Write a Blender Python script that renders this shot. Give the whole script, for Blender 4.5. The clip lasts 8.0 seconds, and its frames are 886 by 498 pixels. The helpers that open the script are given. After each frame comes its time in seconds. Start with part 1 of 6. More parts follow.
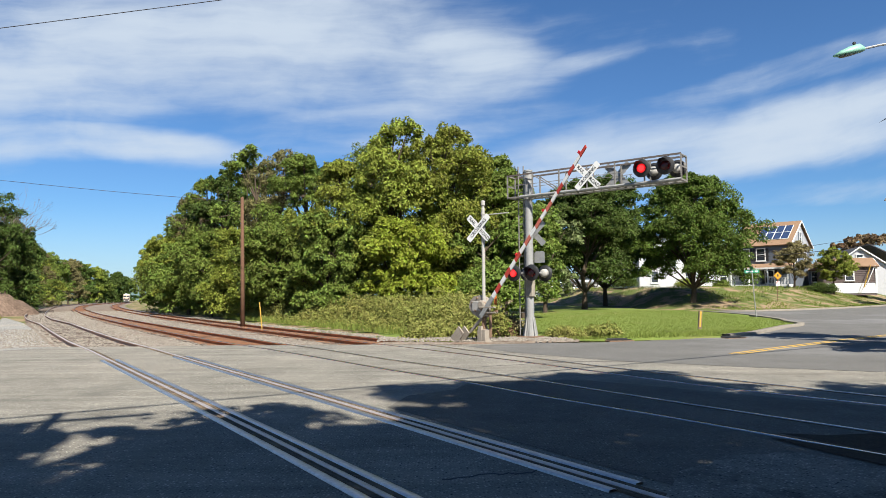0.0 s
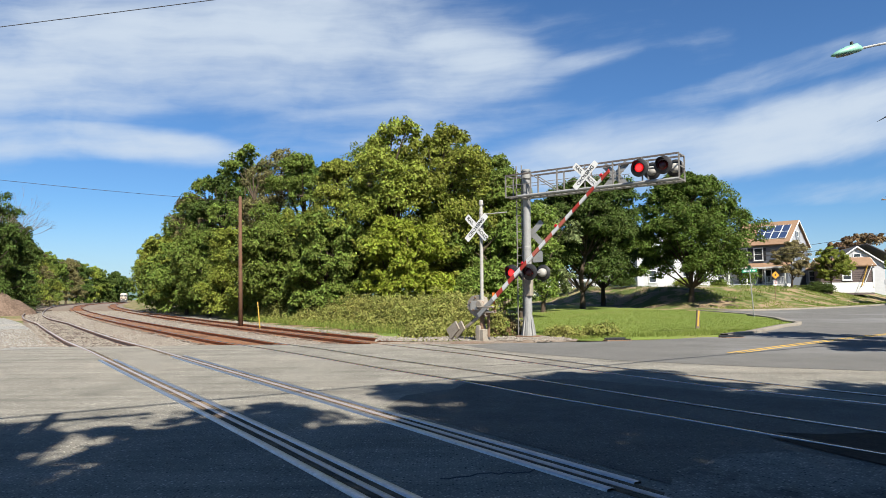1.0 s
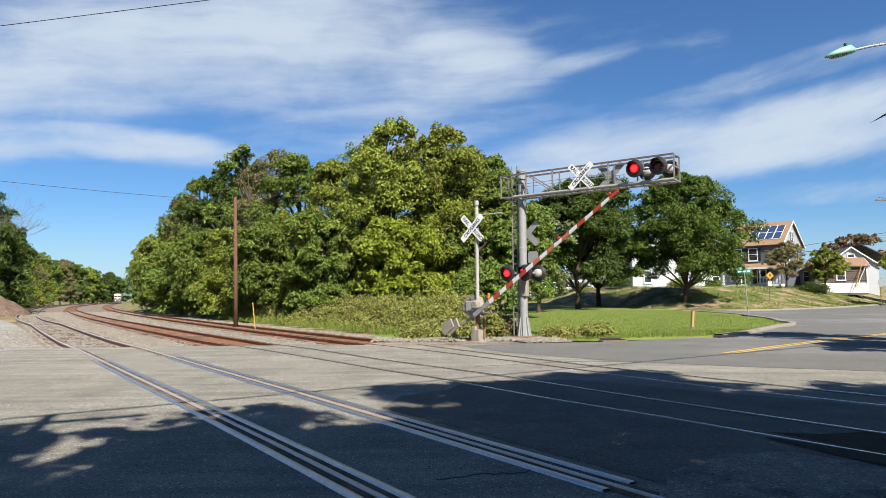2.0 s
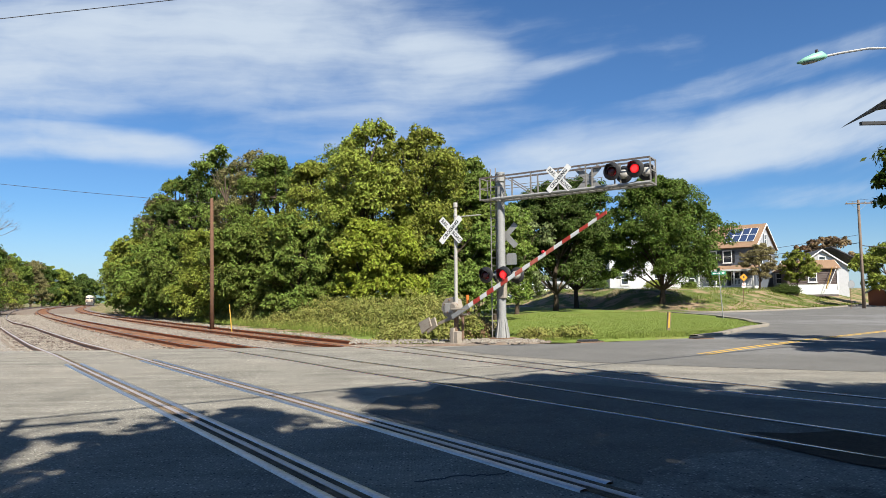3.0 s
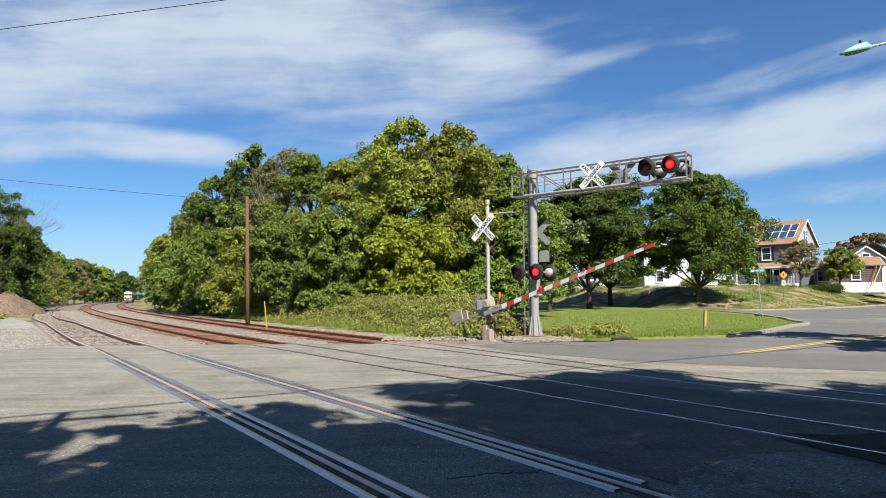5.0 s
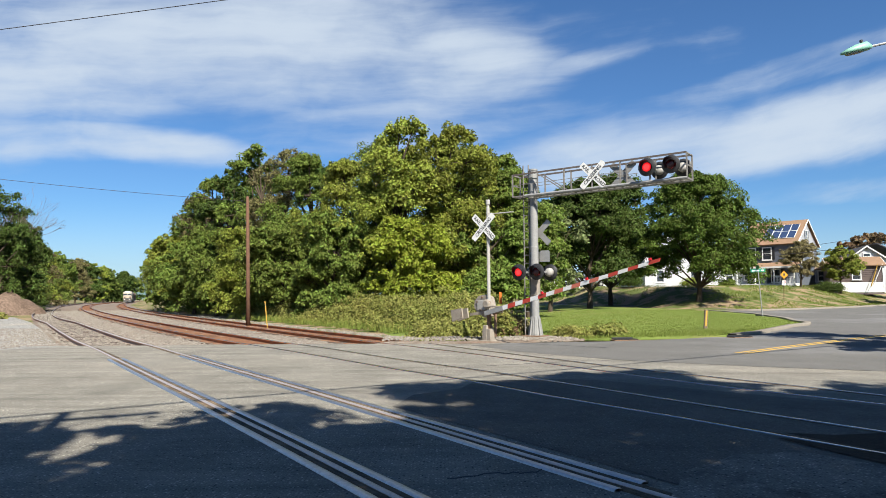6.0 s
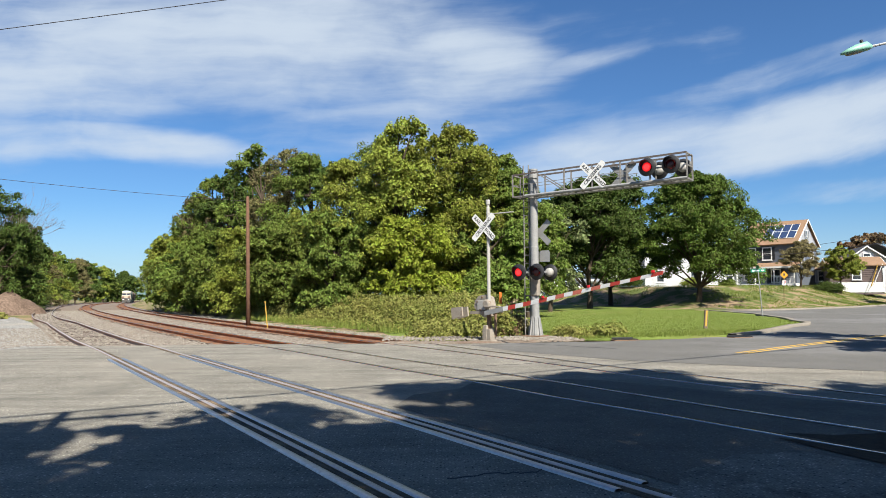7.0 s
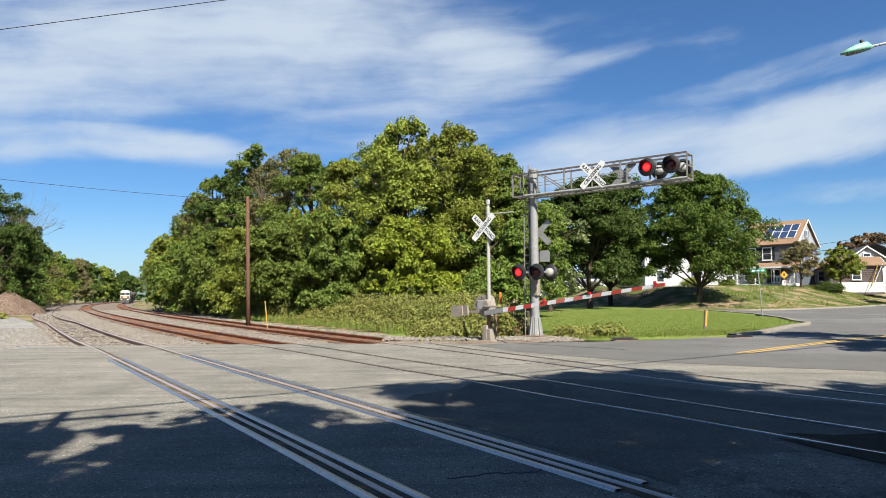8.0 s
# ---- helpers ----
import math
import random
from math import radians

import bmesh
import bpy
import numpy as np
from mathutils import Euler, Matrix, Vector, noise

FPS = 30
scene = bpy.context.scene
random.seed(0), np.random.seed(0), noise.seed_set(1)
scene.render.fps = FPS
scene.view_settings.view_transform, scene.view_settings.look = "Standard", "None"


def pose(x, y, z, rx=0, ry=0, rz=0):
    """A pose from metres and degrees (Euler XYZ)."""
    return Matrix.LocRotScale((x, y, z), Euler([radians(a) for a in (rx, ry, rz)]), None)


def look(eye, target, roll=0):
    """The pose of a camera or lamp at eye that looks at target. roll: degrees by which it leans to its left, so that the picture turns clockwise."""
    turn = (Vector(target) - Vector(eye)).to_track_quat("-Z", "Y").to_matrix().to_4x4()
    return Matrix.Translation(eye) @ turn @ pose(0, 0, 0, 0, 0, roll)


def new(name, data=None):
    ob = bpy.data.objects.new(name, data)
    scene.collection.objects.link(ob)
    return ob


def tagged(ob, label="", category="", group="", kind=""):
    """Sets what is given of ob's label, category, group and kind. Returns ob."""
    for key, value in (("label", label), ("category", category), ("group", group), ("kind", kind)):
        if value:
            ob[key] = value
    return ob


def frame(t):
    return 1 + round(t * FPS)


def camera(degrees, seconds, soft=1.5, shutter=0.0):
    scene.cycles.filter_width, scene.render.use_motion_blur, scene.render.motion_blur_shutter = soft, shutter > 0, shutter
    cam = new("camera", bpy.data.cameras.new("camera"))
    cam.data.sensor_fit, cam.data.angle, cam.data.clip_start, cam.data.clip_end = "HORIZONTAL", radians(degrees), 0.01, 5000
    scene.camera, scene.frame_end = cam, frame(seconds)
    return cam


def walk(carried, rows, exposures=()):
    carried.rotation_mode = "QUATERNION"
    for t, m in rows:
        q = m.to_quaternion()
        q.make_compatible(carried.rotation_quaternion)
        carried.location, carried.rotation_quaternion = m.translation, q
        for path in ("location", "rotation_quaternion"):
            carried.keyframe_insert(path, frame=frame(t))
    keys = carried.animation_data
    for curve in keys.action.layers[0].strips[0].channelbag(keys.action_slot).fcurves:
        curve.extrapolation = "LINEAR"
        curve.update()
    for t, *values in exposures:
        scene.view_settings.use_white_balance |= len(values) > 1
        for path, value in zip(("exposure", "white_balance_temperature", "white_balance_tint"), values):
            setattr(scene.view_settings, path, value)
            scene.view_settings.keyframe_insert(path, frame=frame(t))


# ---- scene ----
# ---- camera: hand-held at eye height, turning slightly ----
cam = camera(68.1, 8.0, soft=0.7)


def view(yaw, pitch, roll):
    """The pose of the camera from its turn to the right, its tilt up and its lean, in degrees."""
    y, p = radians(yaw), radians(pitch)
    eye = Vector((0, 0, 1.6))
    return look(eye, eye + Vector((math.sin(y) * math.cos(p), math.cos(y) * math.cos(p), math.sin(p))), roll)


walk(cam, [(t, view(a, b, c)) for t, a, b, c in (
    (0.0, 0.444, 4.261, -0.304), (0.5, 0.600, 4.225, -0.341), (1.0, 0.608, 4.218, -0.333), (1.5, 0.628, 4.228, -0.361),
    (1.7, 0.640, 4.230, -0.361), (2.8, 2.767, 4.407, -0.427), (3.0, 2.860, 4.410, -0.427), (3.2, 2.353, 4.391, -0.429),
    (3.5, 1.325, 4.354, -0.434), (3.8, 0.627, 4.266, -0.374), (4.0, 0.381, 4.235, -0.353), (4.5, 0.111, 4.202, -0.283),
    (4.7, 0.079, 4.199, -0.291), (5.8, 0.005, 4.192, -0.309), (6.0, 0.005, 4.192, -0.309), (7.0, 0.000, 4.191, -0.300),
    (8.0, 0.000, 4.191, -0.300))], exposures=[(0.0, 1.13), (8.0, 1.13)])

# ---- daylight ----
SUN_TO = Vector((0.36, -0.93, 1.02)).normalized()      # towards the sun: behind the camera, a little to the right


def nodes_of(tree):
    tree.nodes.clear()

    def n(kind, **inputs):
        node = tree.nodes.new(kind)
        for key, value in inputs.items():
            if key == "_operation":
                node.operation = value
            elif key == "_use_clamp":
                node.use_clamp = value
            elif key == "_data_type":
                node.data_type = value
            elif key == "_blend_type":
                node.blend_type = value
            elif key == "_interpolation_type":
                node.interpolation_type = value
            elif key == "_sky_type":
                node.sky_type = value
            elif key == "_sun_disc":
                node.sun_disc = value
            elif key == "_sun_elevation":
                node.sun_elevation = value
            elif key == "_sun_rotation":
                node.sun_rotation = value
            elif key == "_air_density":
                node.air_density = value
            elif key == "_dust_density":
                node.dust_density = value
            elif key == "_ozone_density":
                node.ozone_density = value
            else:
                k = int(key[1:]) if key[0] == "i" and key[1:].isdigit() else key.replace("__", " ")
                if isinstance(value, bpy.types.NodeSocket):
                    tree.links.new(value, node.inputs[k])
                else:
                    node.inputs[k].default_value = value
        return node
    return n


def build_world():
    world = bpy.data.worlds.new("sky")
    scene.world = world
    world.use_nodes = True
    tree = world.node_tree
    n = nodes_of(tree)

    def m(op, a, b=0.0, c=0.0, clamp=False):
        return n("ShaderNodeMath", _operation=op, _use_clamp=clamp, i0=a, i1=b, i2=c).outputs[0]
    sky = n("ShaderNodeTexSky", _sky_type="NISHITA", _sun_disc=False, _sun_elevation=math.asin(SUN_TO.z),
            _sun_rotation=math.atan2(SUN_TO.x, SUN_TO.y), _air_density=1.0, _dust_density=0.3, _ozone_density=3.0)
    co = n("ShaderNodeTexCoord").outputs["Generated"]
    s = n("ShaderNodeSeparateXYZ", i0=co)
    ahead = m("MAXIMUM", m("ABSOLUTE", s.outputs[1]), 0.25)
    u, v = m("DIVIDE", s.outputs[0], ahead), m("DIVIDE", s.outputs[2], ahead)
    uv = n("ShaderNodeCombineXYZ", i0=u, i1=v, i2=0.0).outputs[0]
    # high thin cloud drawn out by the wind: level to the left, rising to the right
    rise = m("MAXIMUM", m("ADD", u, 0.12), 0.0)
    level = m("SUBTRACT", v, m("MULTIPLY", m("MULTIPLY", rise, rise), 0.20))
    flow = n("ShaderNodeCombineXYZ", i0=u, i1=level, i2=0.0).outputs[0]
    warp = n("ShaderNodeTexNoise", Vector=flow, Scale=4.0, Detail=4.0).outputs["Color"]
    bent = n("ShaderNodeVectorMath", _operation="MULTIPLY_ADD", i0=warp, i1=(0.16, 0.055, 0.0), i2=flow).outputs[0]
    streak = n("ShaderNodeMapping", Vector=bent, Scale=(2.2, 15.0, 1.0)).outputs[0]
    fine = n("ShaderNodeTexNoise", Vector=streak, Scale=1.0, Detail=8.0, Roughness=0.56).outputs["Fac"]
    puff = n("ShaderNodeTexNoise", Vector=n("ShaderNodeMapping", Vector=bent, Location=(3.1, 1.7, 0), Scale=(5.0, 9.0, 1.0)).outputs[0], Scale=1.0, Detail=7.0, Roughness=0.55).outputs["Fac"]
    total = None
    # cloud banks: centre across and up, half length, half height, slope, weight
    for cu, cv, a, b, slope, w in ((-0.34, 0.41, 0.42, 0.105, -3, 1.15), (-0.75, 0.38, 0.40, 0.13, 0, 1.1), (-0.62, 0.315, 0.22, 0.04, -6, 1.0), (-0.50, 0.245, 0.22, 0.030, -7, 1.05),
                                   (-0.68, 0.255, 0.22, 0.036, -4, 1.0), (0.02, 0.365, 0.16, 0.062, -6, 1.15), (0.13, 0.34, 0.16, 0.020, 14, 0.8), (-0.05, 0.27, 0.26, 0.055, 4, 0.62),
                                   (0.30, 0.222, 0.24, 0.056, 7, 1.18), (0.60, 0.265, 0.34, 0.054, 13, 1.3), (0.56, 0.355, 0.30, 0.026, 17, 0.5), (0.58, 0.155, 0.22, 0.020, 3, 0.5), (-0.36, 0.50, 0.5, 0.06, 3, 0.9)):
        c, q = math.cos(radians(slope)), math.sin(radians(slope))
        du, dv = m("SUBTRACT", u, cu), m("SUBTRACT", v, cv)
        p1 = m("DIVIDE", m("ADD", m("MULTIPLY", du, c), m("MULTIPLY", dv, q)), a)
        p2 = m("DIVIDE", m("SUBTRACT", m("MULTIPLY", dv, c), m("MULTIPLY", du, q)), b)
        r2 = m("ADD", m("MULTIPLY", p1, p1), m("MULTIPLY", p2, p2))
        blob = m("MULTIPLY", m("EXPONENT", m("MULTIPLY", m("MULTIPLY", r2, r2), -0.6)), w)
        total = blob if total is None else m("MAXIMUM", total, blob)
    grain = m("ADD", m("MULTIPLY", fine, 0.95), m("MULTIPLY", puff, 0.7))
    cover = m("MULTIPLY_ADD", total, 0.95, m("MULTIPLY_ADD", grain, 1.75, -1.62))
    cover = n("ShaderNodeMapRange", _interpolation_type="SMOOTHSTEP", Value=cover, i1=-0.05, i2=1.25, i3=0.0, i4=0.92).outputs[0]
    haze = n("ShaderNodeMapRange", _interpolation_type="SMOOTHSTEP", Value=v, i1=0.0, i2=0.16, i3=0.42, i4=0.0).outputs[0]
    cover = m("MAXIMUM", cover, haze)
    tint = n("ShaderNodeMix", _data_type="RGBA", _blend_type="MULTIPLY", Factor=1.0, i6=sky.outputs[0], i7=(0.50, 0.76, 1.02, 1)).outputs[2]
    mix = n("ShaderNodeMix", _data_type="RGBA", Factor=cover, i6=tint, i7=(5.45, 6.25, 7.2, 1)).outputs[2]
    bg = n("ShaderNodeBackground", Color=mix, Strength=0.0548)
    n("ShaderNodeOutputWorld", Surface=bg.outputs[0])


build_world()
sun = new("sun", bpy.data.lights.new("sun", "SUN"))
sun.data.energy, sun.data.angle, sun.data.color = 5.0, radians(0.53), (1.0, 0.95, 0.86)
sun.matrix_world = look((0, 0, 60), Vector((0, 0, 60)) - SUN_TO)


# ---- materials ----
def material(name, base, second=None, scale=4.0, fine=60.0, rough=0.7, metal=0.0, bump=0.2, bump_scale=None, third=None, third_scale=0.4,
             third_at=(0.5, 0.65), streak=0.0, specks=0.0, emit=None, power=0.0, island=0.0, each=0.0, through_light=0.0, spec=0.5, detail=5.0, world_space=True):
    """A procedural surface: two colours mixed by a broad and a fine noise, a third as stains, bump from the fine noise."""
    mat = bpy.data.materials.new(name)
    mat.use_nodes = True
    tree = mat.node_tree
    n = nodes_of(tree)

    def rgb(c):
        return (*c, 1.0)
    if world_space:
        co = n("ShaderNodeNewGeometry").outputs["Position"]
    else:
        co = n("ShaderNodeTexCoord").outputs["Object"]
    second = second or tuple(c * 0.75 for c in base)
    broad = n("ShaderNodeTexNoise", Vector=co, Scale=scale, Detail=detail, Roughness=0.6).outputs["Fac"]
    grain = n("ShaderNodeTexNoise", Vector=co, Scale=fine, Detail=3.0, Roughness=0.65).outputs["Fac"]
    f1 = n("ShaderNodeMath", _operation="MULTIPLY_ADD", i0=grain, i1=0.75, i2=n("ShaderNodeMath", _operation="MULTIPLY", i0=broad, i1=0.45).outputs[0]).outputs[0]
    f1 = n("ShaderNodeMapRange", Value=f1, i1=0.44, i2=0.76).outputs[0]
    col = n("ShaderNodeMix", _data_type="RGBA", Factor=f1, i6=rgb(base), i7=rgb(second)).outputs[2]
    if third:
        st = n("ShaderNodeTexNoise", Vector=co, Scale=third_scale, Detail=6.0, Roughness=0.65).outputs["Fac"]
        st = n("ShaderNodeMapRange", _interpolation_type="SMOOTHSTEP", Value=st, i1=third_at[0], i2=third_at[1]).outputs[0]
        col = n("ShaderNodeMix", _data_type="RGBA", Factor=st, i6=col, i7=rgb(third)).outputs[2]
    if specks:
        vo = n("ShaderNodeTexVoronoi", Vector=co, Scale=30.0).outputs
        spot = n("ShaderNodeMapRange", Value=vo["Distance"], i1=0.2, i2=0.42, i3=1.0, i4=0.0).outputs[0]
        pick = n("ShaderNodeSeparateColor", i0=vo["Color"]).outputs[0]
        light = n("ShaderNodeMapRange", Value=pick, i1=0.0, i2=1.0, i3=1 - specks, i4=1 + specks * 1.6).outputs[0]
        val = n("ShaderNodeMix", _data_type="FLOAT", i0=spot, i2=1.0, i3=light).outputs[0]
        col = n("ShaderNodeHueSaturation", Value=val, Color=col).outputs[0]
    if streak:
        st = n("ShaderNodeTexNoise", Vector=n("ShaderNodeMapping", Vector=co, Rotation=(0, 0, radians(-8)), Scale=(0.10, 1.9, 1.0)).outputs[0], Scale=1.0, Detail=5.0, Roughness=0.6).outputs["Fac"]
        val = n("ShaderNodeMapRange", Value=st, i1=0.3, i2=0.7, i3=1 - streak, i4=1 + streak).outputs[0]
        col = n("ShaderNodeHueSaturation", Value=val, Color=col).outputs[0]
    if island:
        r = n("ShaderNodeNewGeometry").outputs["Random Per Island"]
        val = n("ShaderNodeMapRange", Value=r, i3=1 - island, i4=1 + island).outputs[0]
        hue = n("ShaderNodeMapRange", Value=r, i3=0.5 - island * 0.05, i4=0.5 + island * 0.03).outputs[0]
        col = n("ShaderNodeHueSaturation", Hue=hue, Value=val, Color=col).outputs[0]
    if each:
        r = n("ShaderNodeObjectInfo").outputs["Random"]
        val = n("ShaderNodeMapRange", Value=r, i3=1 - each, i4=1 + each).outputs[0]
        hue = n("ShaderNodeMapRange", Value=r, i3=0.5 - each * 0.06, i4=0.5 + each * 0.04).outputs[0]
        col = n("ShaderNodeHueSaturation", Hue=hue, Value=val, Color=col).outputs[0]
    b = n("ShaderNodeBsdfPrincipled", Metallic=metal, Roughness=rough)
    b.inputs["Specular IOR Level"].default_value = spec
    tree.links.new(col, b.inputs["Base Color"])
    if bump:
        hgt = grain if not bump_scale else n("ShaderNodeTexNoise", Vector=co, Scale=bump_scale, Detail=4.0).outputs["Fac"]
        tree.links.new(n("ShaderNodeBump", Strength=bump, Distance=0.02, Height=hgt).outputs[0], b.inputs["Normal"])
    if emit:
        b.inputs["Emission Color"].default_value = rgb(emit)
        b.inputs["Emission Strength"].default_value = power
    shade = b.outputs[0]
    if through_light:
        tl = n("ShaderNodeBsdfTranslucent", Color=col)
        shade = n("ShaderNodeMixShader", i0=through_light, i1=shade, i2=tl.outputs[0]).outputs[0]
    n("ShaderNodeOutputMaterial", Surface=shade)
    return mat


def glass_material(name, tint, rough=0.05):
    return material(name, tint, tint, rough=rough, bump=0.0, spec=0.9)


M = {}
M["asphalt"] = material("asphalt_old", (0.235, 0.22, 0.184), (0.100, 0.094, 0.079), scale=0.9, fine=55, rough=0.9, bump=0.5, bump_scale=70,
                        third=(0.236, 0.213, 0.176), third_scale=0.16, third_at=(0.45, 0.75), streak=0.22, specks=0.9, spec=0.2)
# asphalt in a darker colour that deepens the tree shade on the road
M["asphalt_deep_shade"] = material("asphalt_deep_shade", (0.15, 0.141, 0.121), (0.072, 0.067, 0.058), scale=1.3, fine=60, rough=0.88, bump=0.6, bump_scale=75,
                            third=(0.133, 0.12, 0.098), third_scale=0.35, third_at=(0.5, 0.7), specks=0.7, spec=0.15)
M["asphalt_street"] = material("asphalt_street", (0.143, 0.138, 0.127), (0.09, 0.0867, 0.0793), scale=0.6, fine=40, rough=0.88, bump=0.4, bump_scale=60,
                               third=(0.167, 0.163, 0.157), third_scale=0.12, third_at=(0.5, 0.66), specks=0.3, spec=0.2)
M["asphalt_patch"] = material("asphalt_patch", (0.22, 0.207, 0.18), (0.11, 0.103, 0.0893), scale=2.5, fine=60, rough=0.92, bump=0.7, bump_scale=55,
                              third=(0.08, 0.0767, 0.0667), third_scale=0.9, third_at=(0.5, 0.66), specks=1.0, spec=0.2)
M["gravel"] = material("gravel", (0.307, 0.297, 0.273), (0.133, 0.127, 0.113), scale=2.0, fine=11, rough=0.95, bump=0.9, bump_scale=22,
                       third=(0.267, 0.247, 0.207), third_scale=0.2, specks=1.0, spec=0.2)
M["ballast"] = material("ballast", (0.24, 0.2, 0.16), (0.1, 0.0767, 0.0567), scale=3.0, fine=13, rough=0.95, bump=1.0, bump_scale=14,
                        third=(0.113, 0.06, 0.0367), third_scale=0.35, third_at=(0.5, 0.7), spec=0.2)
M["ballast_rust"] = material("rust_stained_ballast", (0.25, 0.115, 0.055), (0.11, 0.05, 0.026), scale=3.0, fine=14, rough=0.95, bump=1.0, bump_scale=16, third=(0.06, 0.04, 0.03), third_scale=0.8, spec=0.2)
M["stone"] = material("ballast_stone", (0.24, 0.218, 0.185), (0.133, 0.113, 0.09), scale=6, fine=40, rough=0.95, bump=0.4, island=0.35, spec=0.2)
M["dirt"] = material("bare_earth", (0.19, 0.135, 0.10), (0.075, 0.052, 0.038), scale=0.9, fine=4, rough=0.97, bump=0.8, bump_scale=6, spec=0.1)
M["grass"] = material("mown_grass", (0.155, 0.198, 0.042), (0.092, 0.13, 0.026), scale=0.8, fine=14, rough=0.95, bump=0.9, bump_scale=24,
                      third=(0.167, 0.167, 0.0533), third_scale=0.25, third_at=(0.5, 0.7), spec=0.15)
M["meadow"] = material("rough_grass", (0.108, 0.128, 0.034), (0.06, 0.08, 0.018), scale=0.5, fine=8, rough=0.95, bump=0.9, bump_scale=15,
                       third=(0.25, 0.18, 0.11), third_scale=0.42, third_at=(0.45, 0.57), spec=0.15)
M["blade"] = material("grass_blade", (0.18, 0.222, 0.046), (0.125, 0.165, 0.03), scale=0.7, fine=4, rough=0.8, bump=0, island=0.3, through_light=0.3, spec=0.2)
M["weed"] = material("weed_leaf", (0.175, 0.207, 0.047), (0.25, 0.232, 0.066), scale=0.45, fine=3, rough=0.8, bump=0, island=0.35, through_light=0.3, spec=0.2)
M["rail_side"] = material("rusted_rail", (0.43, 0.165, 0.062), (0.24, 0.09, 0.036), scale=3, fine=30, rough=0.85, bump=0.3, spec=0.3)
M["rail_side_pale"] = material("pale_rusted_rail", (0.40, 0.27, 0.20), (0.26, 0.16, 0.11), scale=3, fine=30, rough=0.8, bump=0.3, spec=0.3)
M["rail_top"] = material("worn_rail_head", (0.58, 0.52, 0.49), (0.42, 0.36, 0.33), scale=4, fine=40, rough=0.42, metal=0.6, bump=0.05)
M["rail_polished"] = material("polished_rail_head", (0.56, 0.54, 0.53), (0.40, 0.38, 0.36), scale=4, fine=40, rough=0.24, metal=1.0, bump=0.03)
M["rail_worn"] = material("polished_strip", (0.60, 0.59, 0.60), (0.42, 0.40, 0.40), scale=3, fine=30, rough=0.38, metal=0.95, bump=0.05)
# oily dirt of the stain; also the painted shade of the hollow
M["oily_dirt_and_shade"] = material("oily_dirt_and_shade", (0.0667, 0.05, 0.0367), (0.03, 0.0253, 0.02), scale=5, fine=40, rough=0.97, bump=0.6, spec=0.1)
M["groove"] = material("flangeway_dirt", (0.15, 0.115, 0.08), (0.055, 0.045, 0.035), scale=5, fine=40, rough=0.97, bump=0.6, third=(0.18, 0.133, 0.0867), third_scale=1.2, spec=0.1)
M["tie"] = material("sleeper_wood", (0.0767, 0.0533, 0.04), (0.04, 0.03, 0.024), scale=4, fine=30, rough=0.95, bump=0.5, each=0.3, spec=0.1)
M["kerb"] = material("kerb_concrete", (0.247, 0.22, 0.18), (0.157, 0.137, 0.11), scale=2, fine=30, rough=0.92, bump=0.4, spec=0.2)
M["yellow_paint"] = material("yellow_paint", (0.467, 0.28, 0.03), (0.367, 0.227, 0.04), scale=3, fine=30, rough=0.8, bump=0.2, third=(0.133, 0.12, 0.0867), third_scale=2.5, third_at=(0.6, 0.7))
M["galv"] = material("galvanised_steel", (0.285, 0.285, 0.275), (0.205, 0.205, 0.198), scale=5, fine=40, rough=0.6, metal=0.1, bump=0.08, world_space=False)
M["dull_steel"] = material("dull_steel", (0.22, 0.207, 0.19), (0.133, 0.123, 0.11), scale=4, fine=30, rough=0.7, metal=0.1, bump=0.1, world_space=False)
M["upper_steel"] = material("dark_weathered_steel", (0.107, 0.0867, 0.0767), (0.0667, 0.0533, 0.0467), scale=4, fine=30, rough=0.75, bump=0.1, world_space=False)
M["aluminium"] = material("weathered_aluminium", (0.367, 0.353, 0.323), (0.287, 0.273, 0.247), scale=3, fine=25, rough=0.6, metal=0.05, bump=0.06, world_space=False)
M["box_paint"] = material("weathered_grey_paint", (0.30, 0.262, 0.212), (0.20, 0.17, 0.135), scale=5, fine=30, rough=0.75, bump=0.15, third=(0.167, 0.1, 0.06), third_scale=4, third_at=(0.58, 0.7), world_space=False)
M["rusty"] = material("rusty_steel", (0.2, 0.127, 0.08), (0.107, 0.06, 0.0367), scale=6, fine=40, rough=0.9, bump=0.3, world_space=False)
M["white_paint"] = material("white_reflective", (0.66, 0.66, 0.64), (0.55, 0.55, 0.53), scale=4, fine=30, rough=0.55, bump=0.05, world_space=False)
M["red_paint"] = material("red_reflective", (0.413, 0.0433, 0.0233), (0.333, 0.0333, 0.02), scale=5, fine=30, rough=0.5, bump=0.05, world_space=False)
M["red_faded"] = material("faded_red_reflective", (0.453, 0.133, 0.0867), (0.387, 0.0933, 0.06), scale=5, fine=30, rough=0.55, bump=0.05, world_space=False)
M["black_paint"] = material("black_paint", (0.022, 0.022, 0.023), (0.014, 0.014, 0.015), scale=6, fine=40, rough=0.5, bump=0.05, world_space=False)
M["sign_back"] = material("sign_back", (0.32, 0.32, 0.313), (0.253, 0.253, 0.247), scale=4, fine=30, rough=0.5, metal=0.4, bump=0.05, world_space=False)
M["letter"] = material("black_lettering", (0.03, 0.03, 0.03), (0.022, 0.022, 0.022), rough=0.6, bump=0)
M["lamp_on"] = material("lit_red_lens", (0.5, 0.01, 0.01), (0.4, 0.01, 0.01), rough=0.3, bump=0, emit=(1.0, 0.012, 0.02), power=0.36)
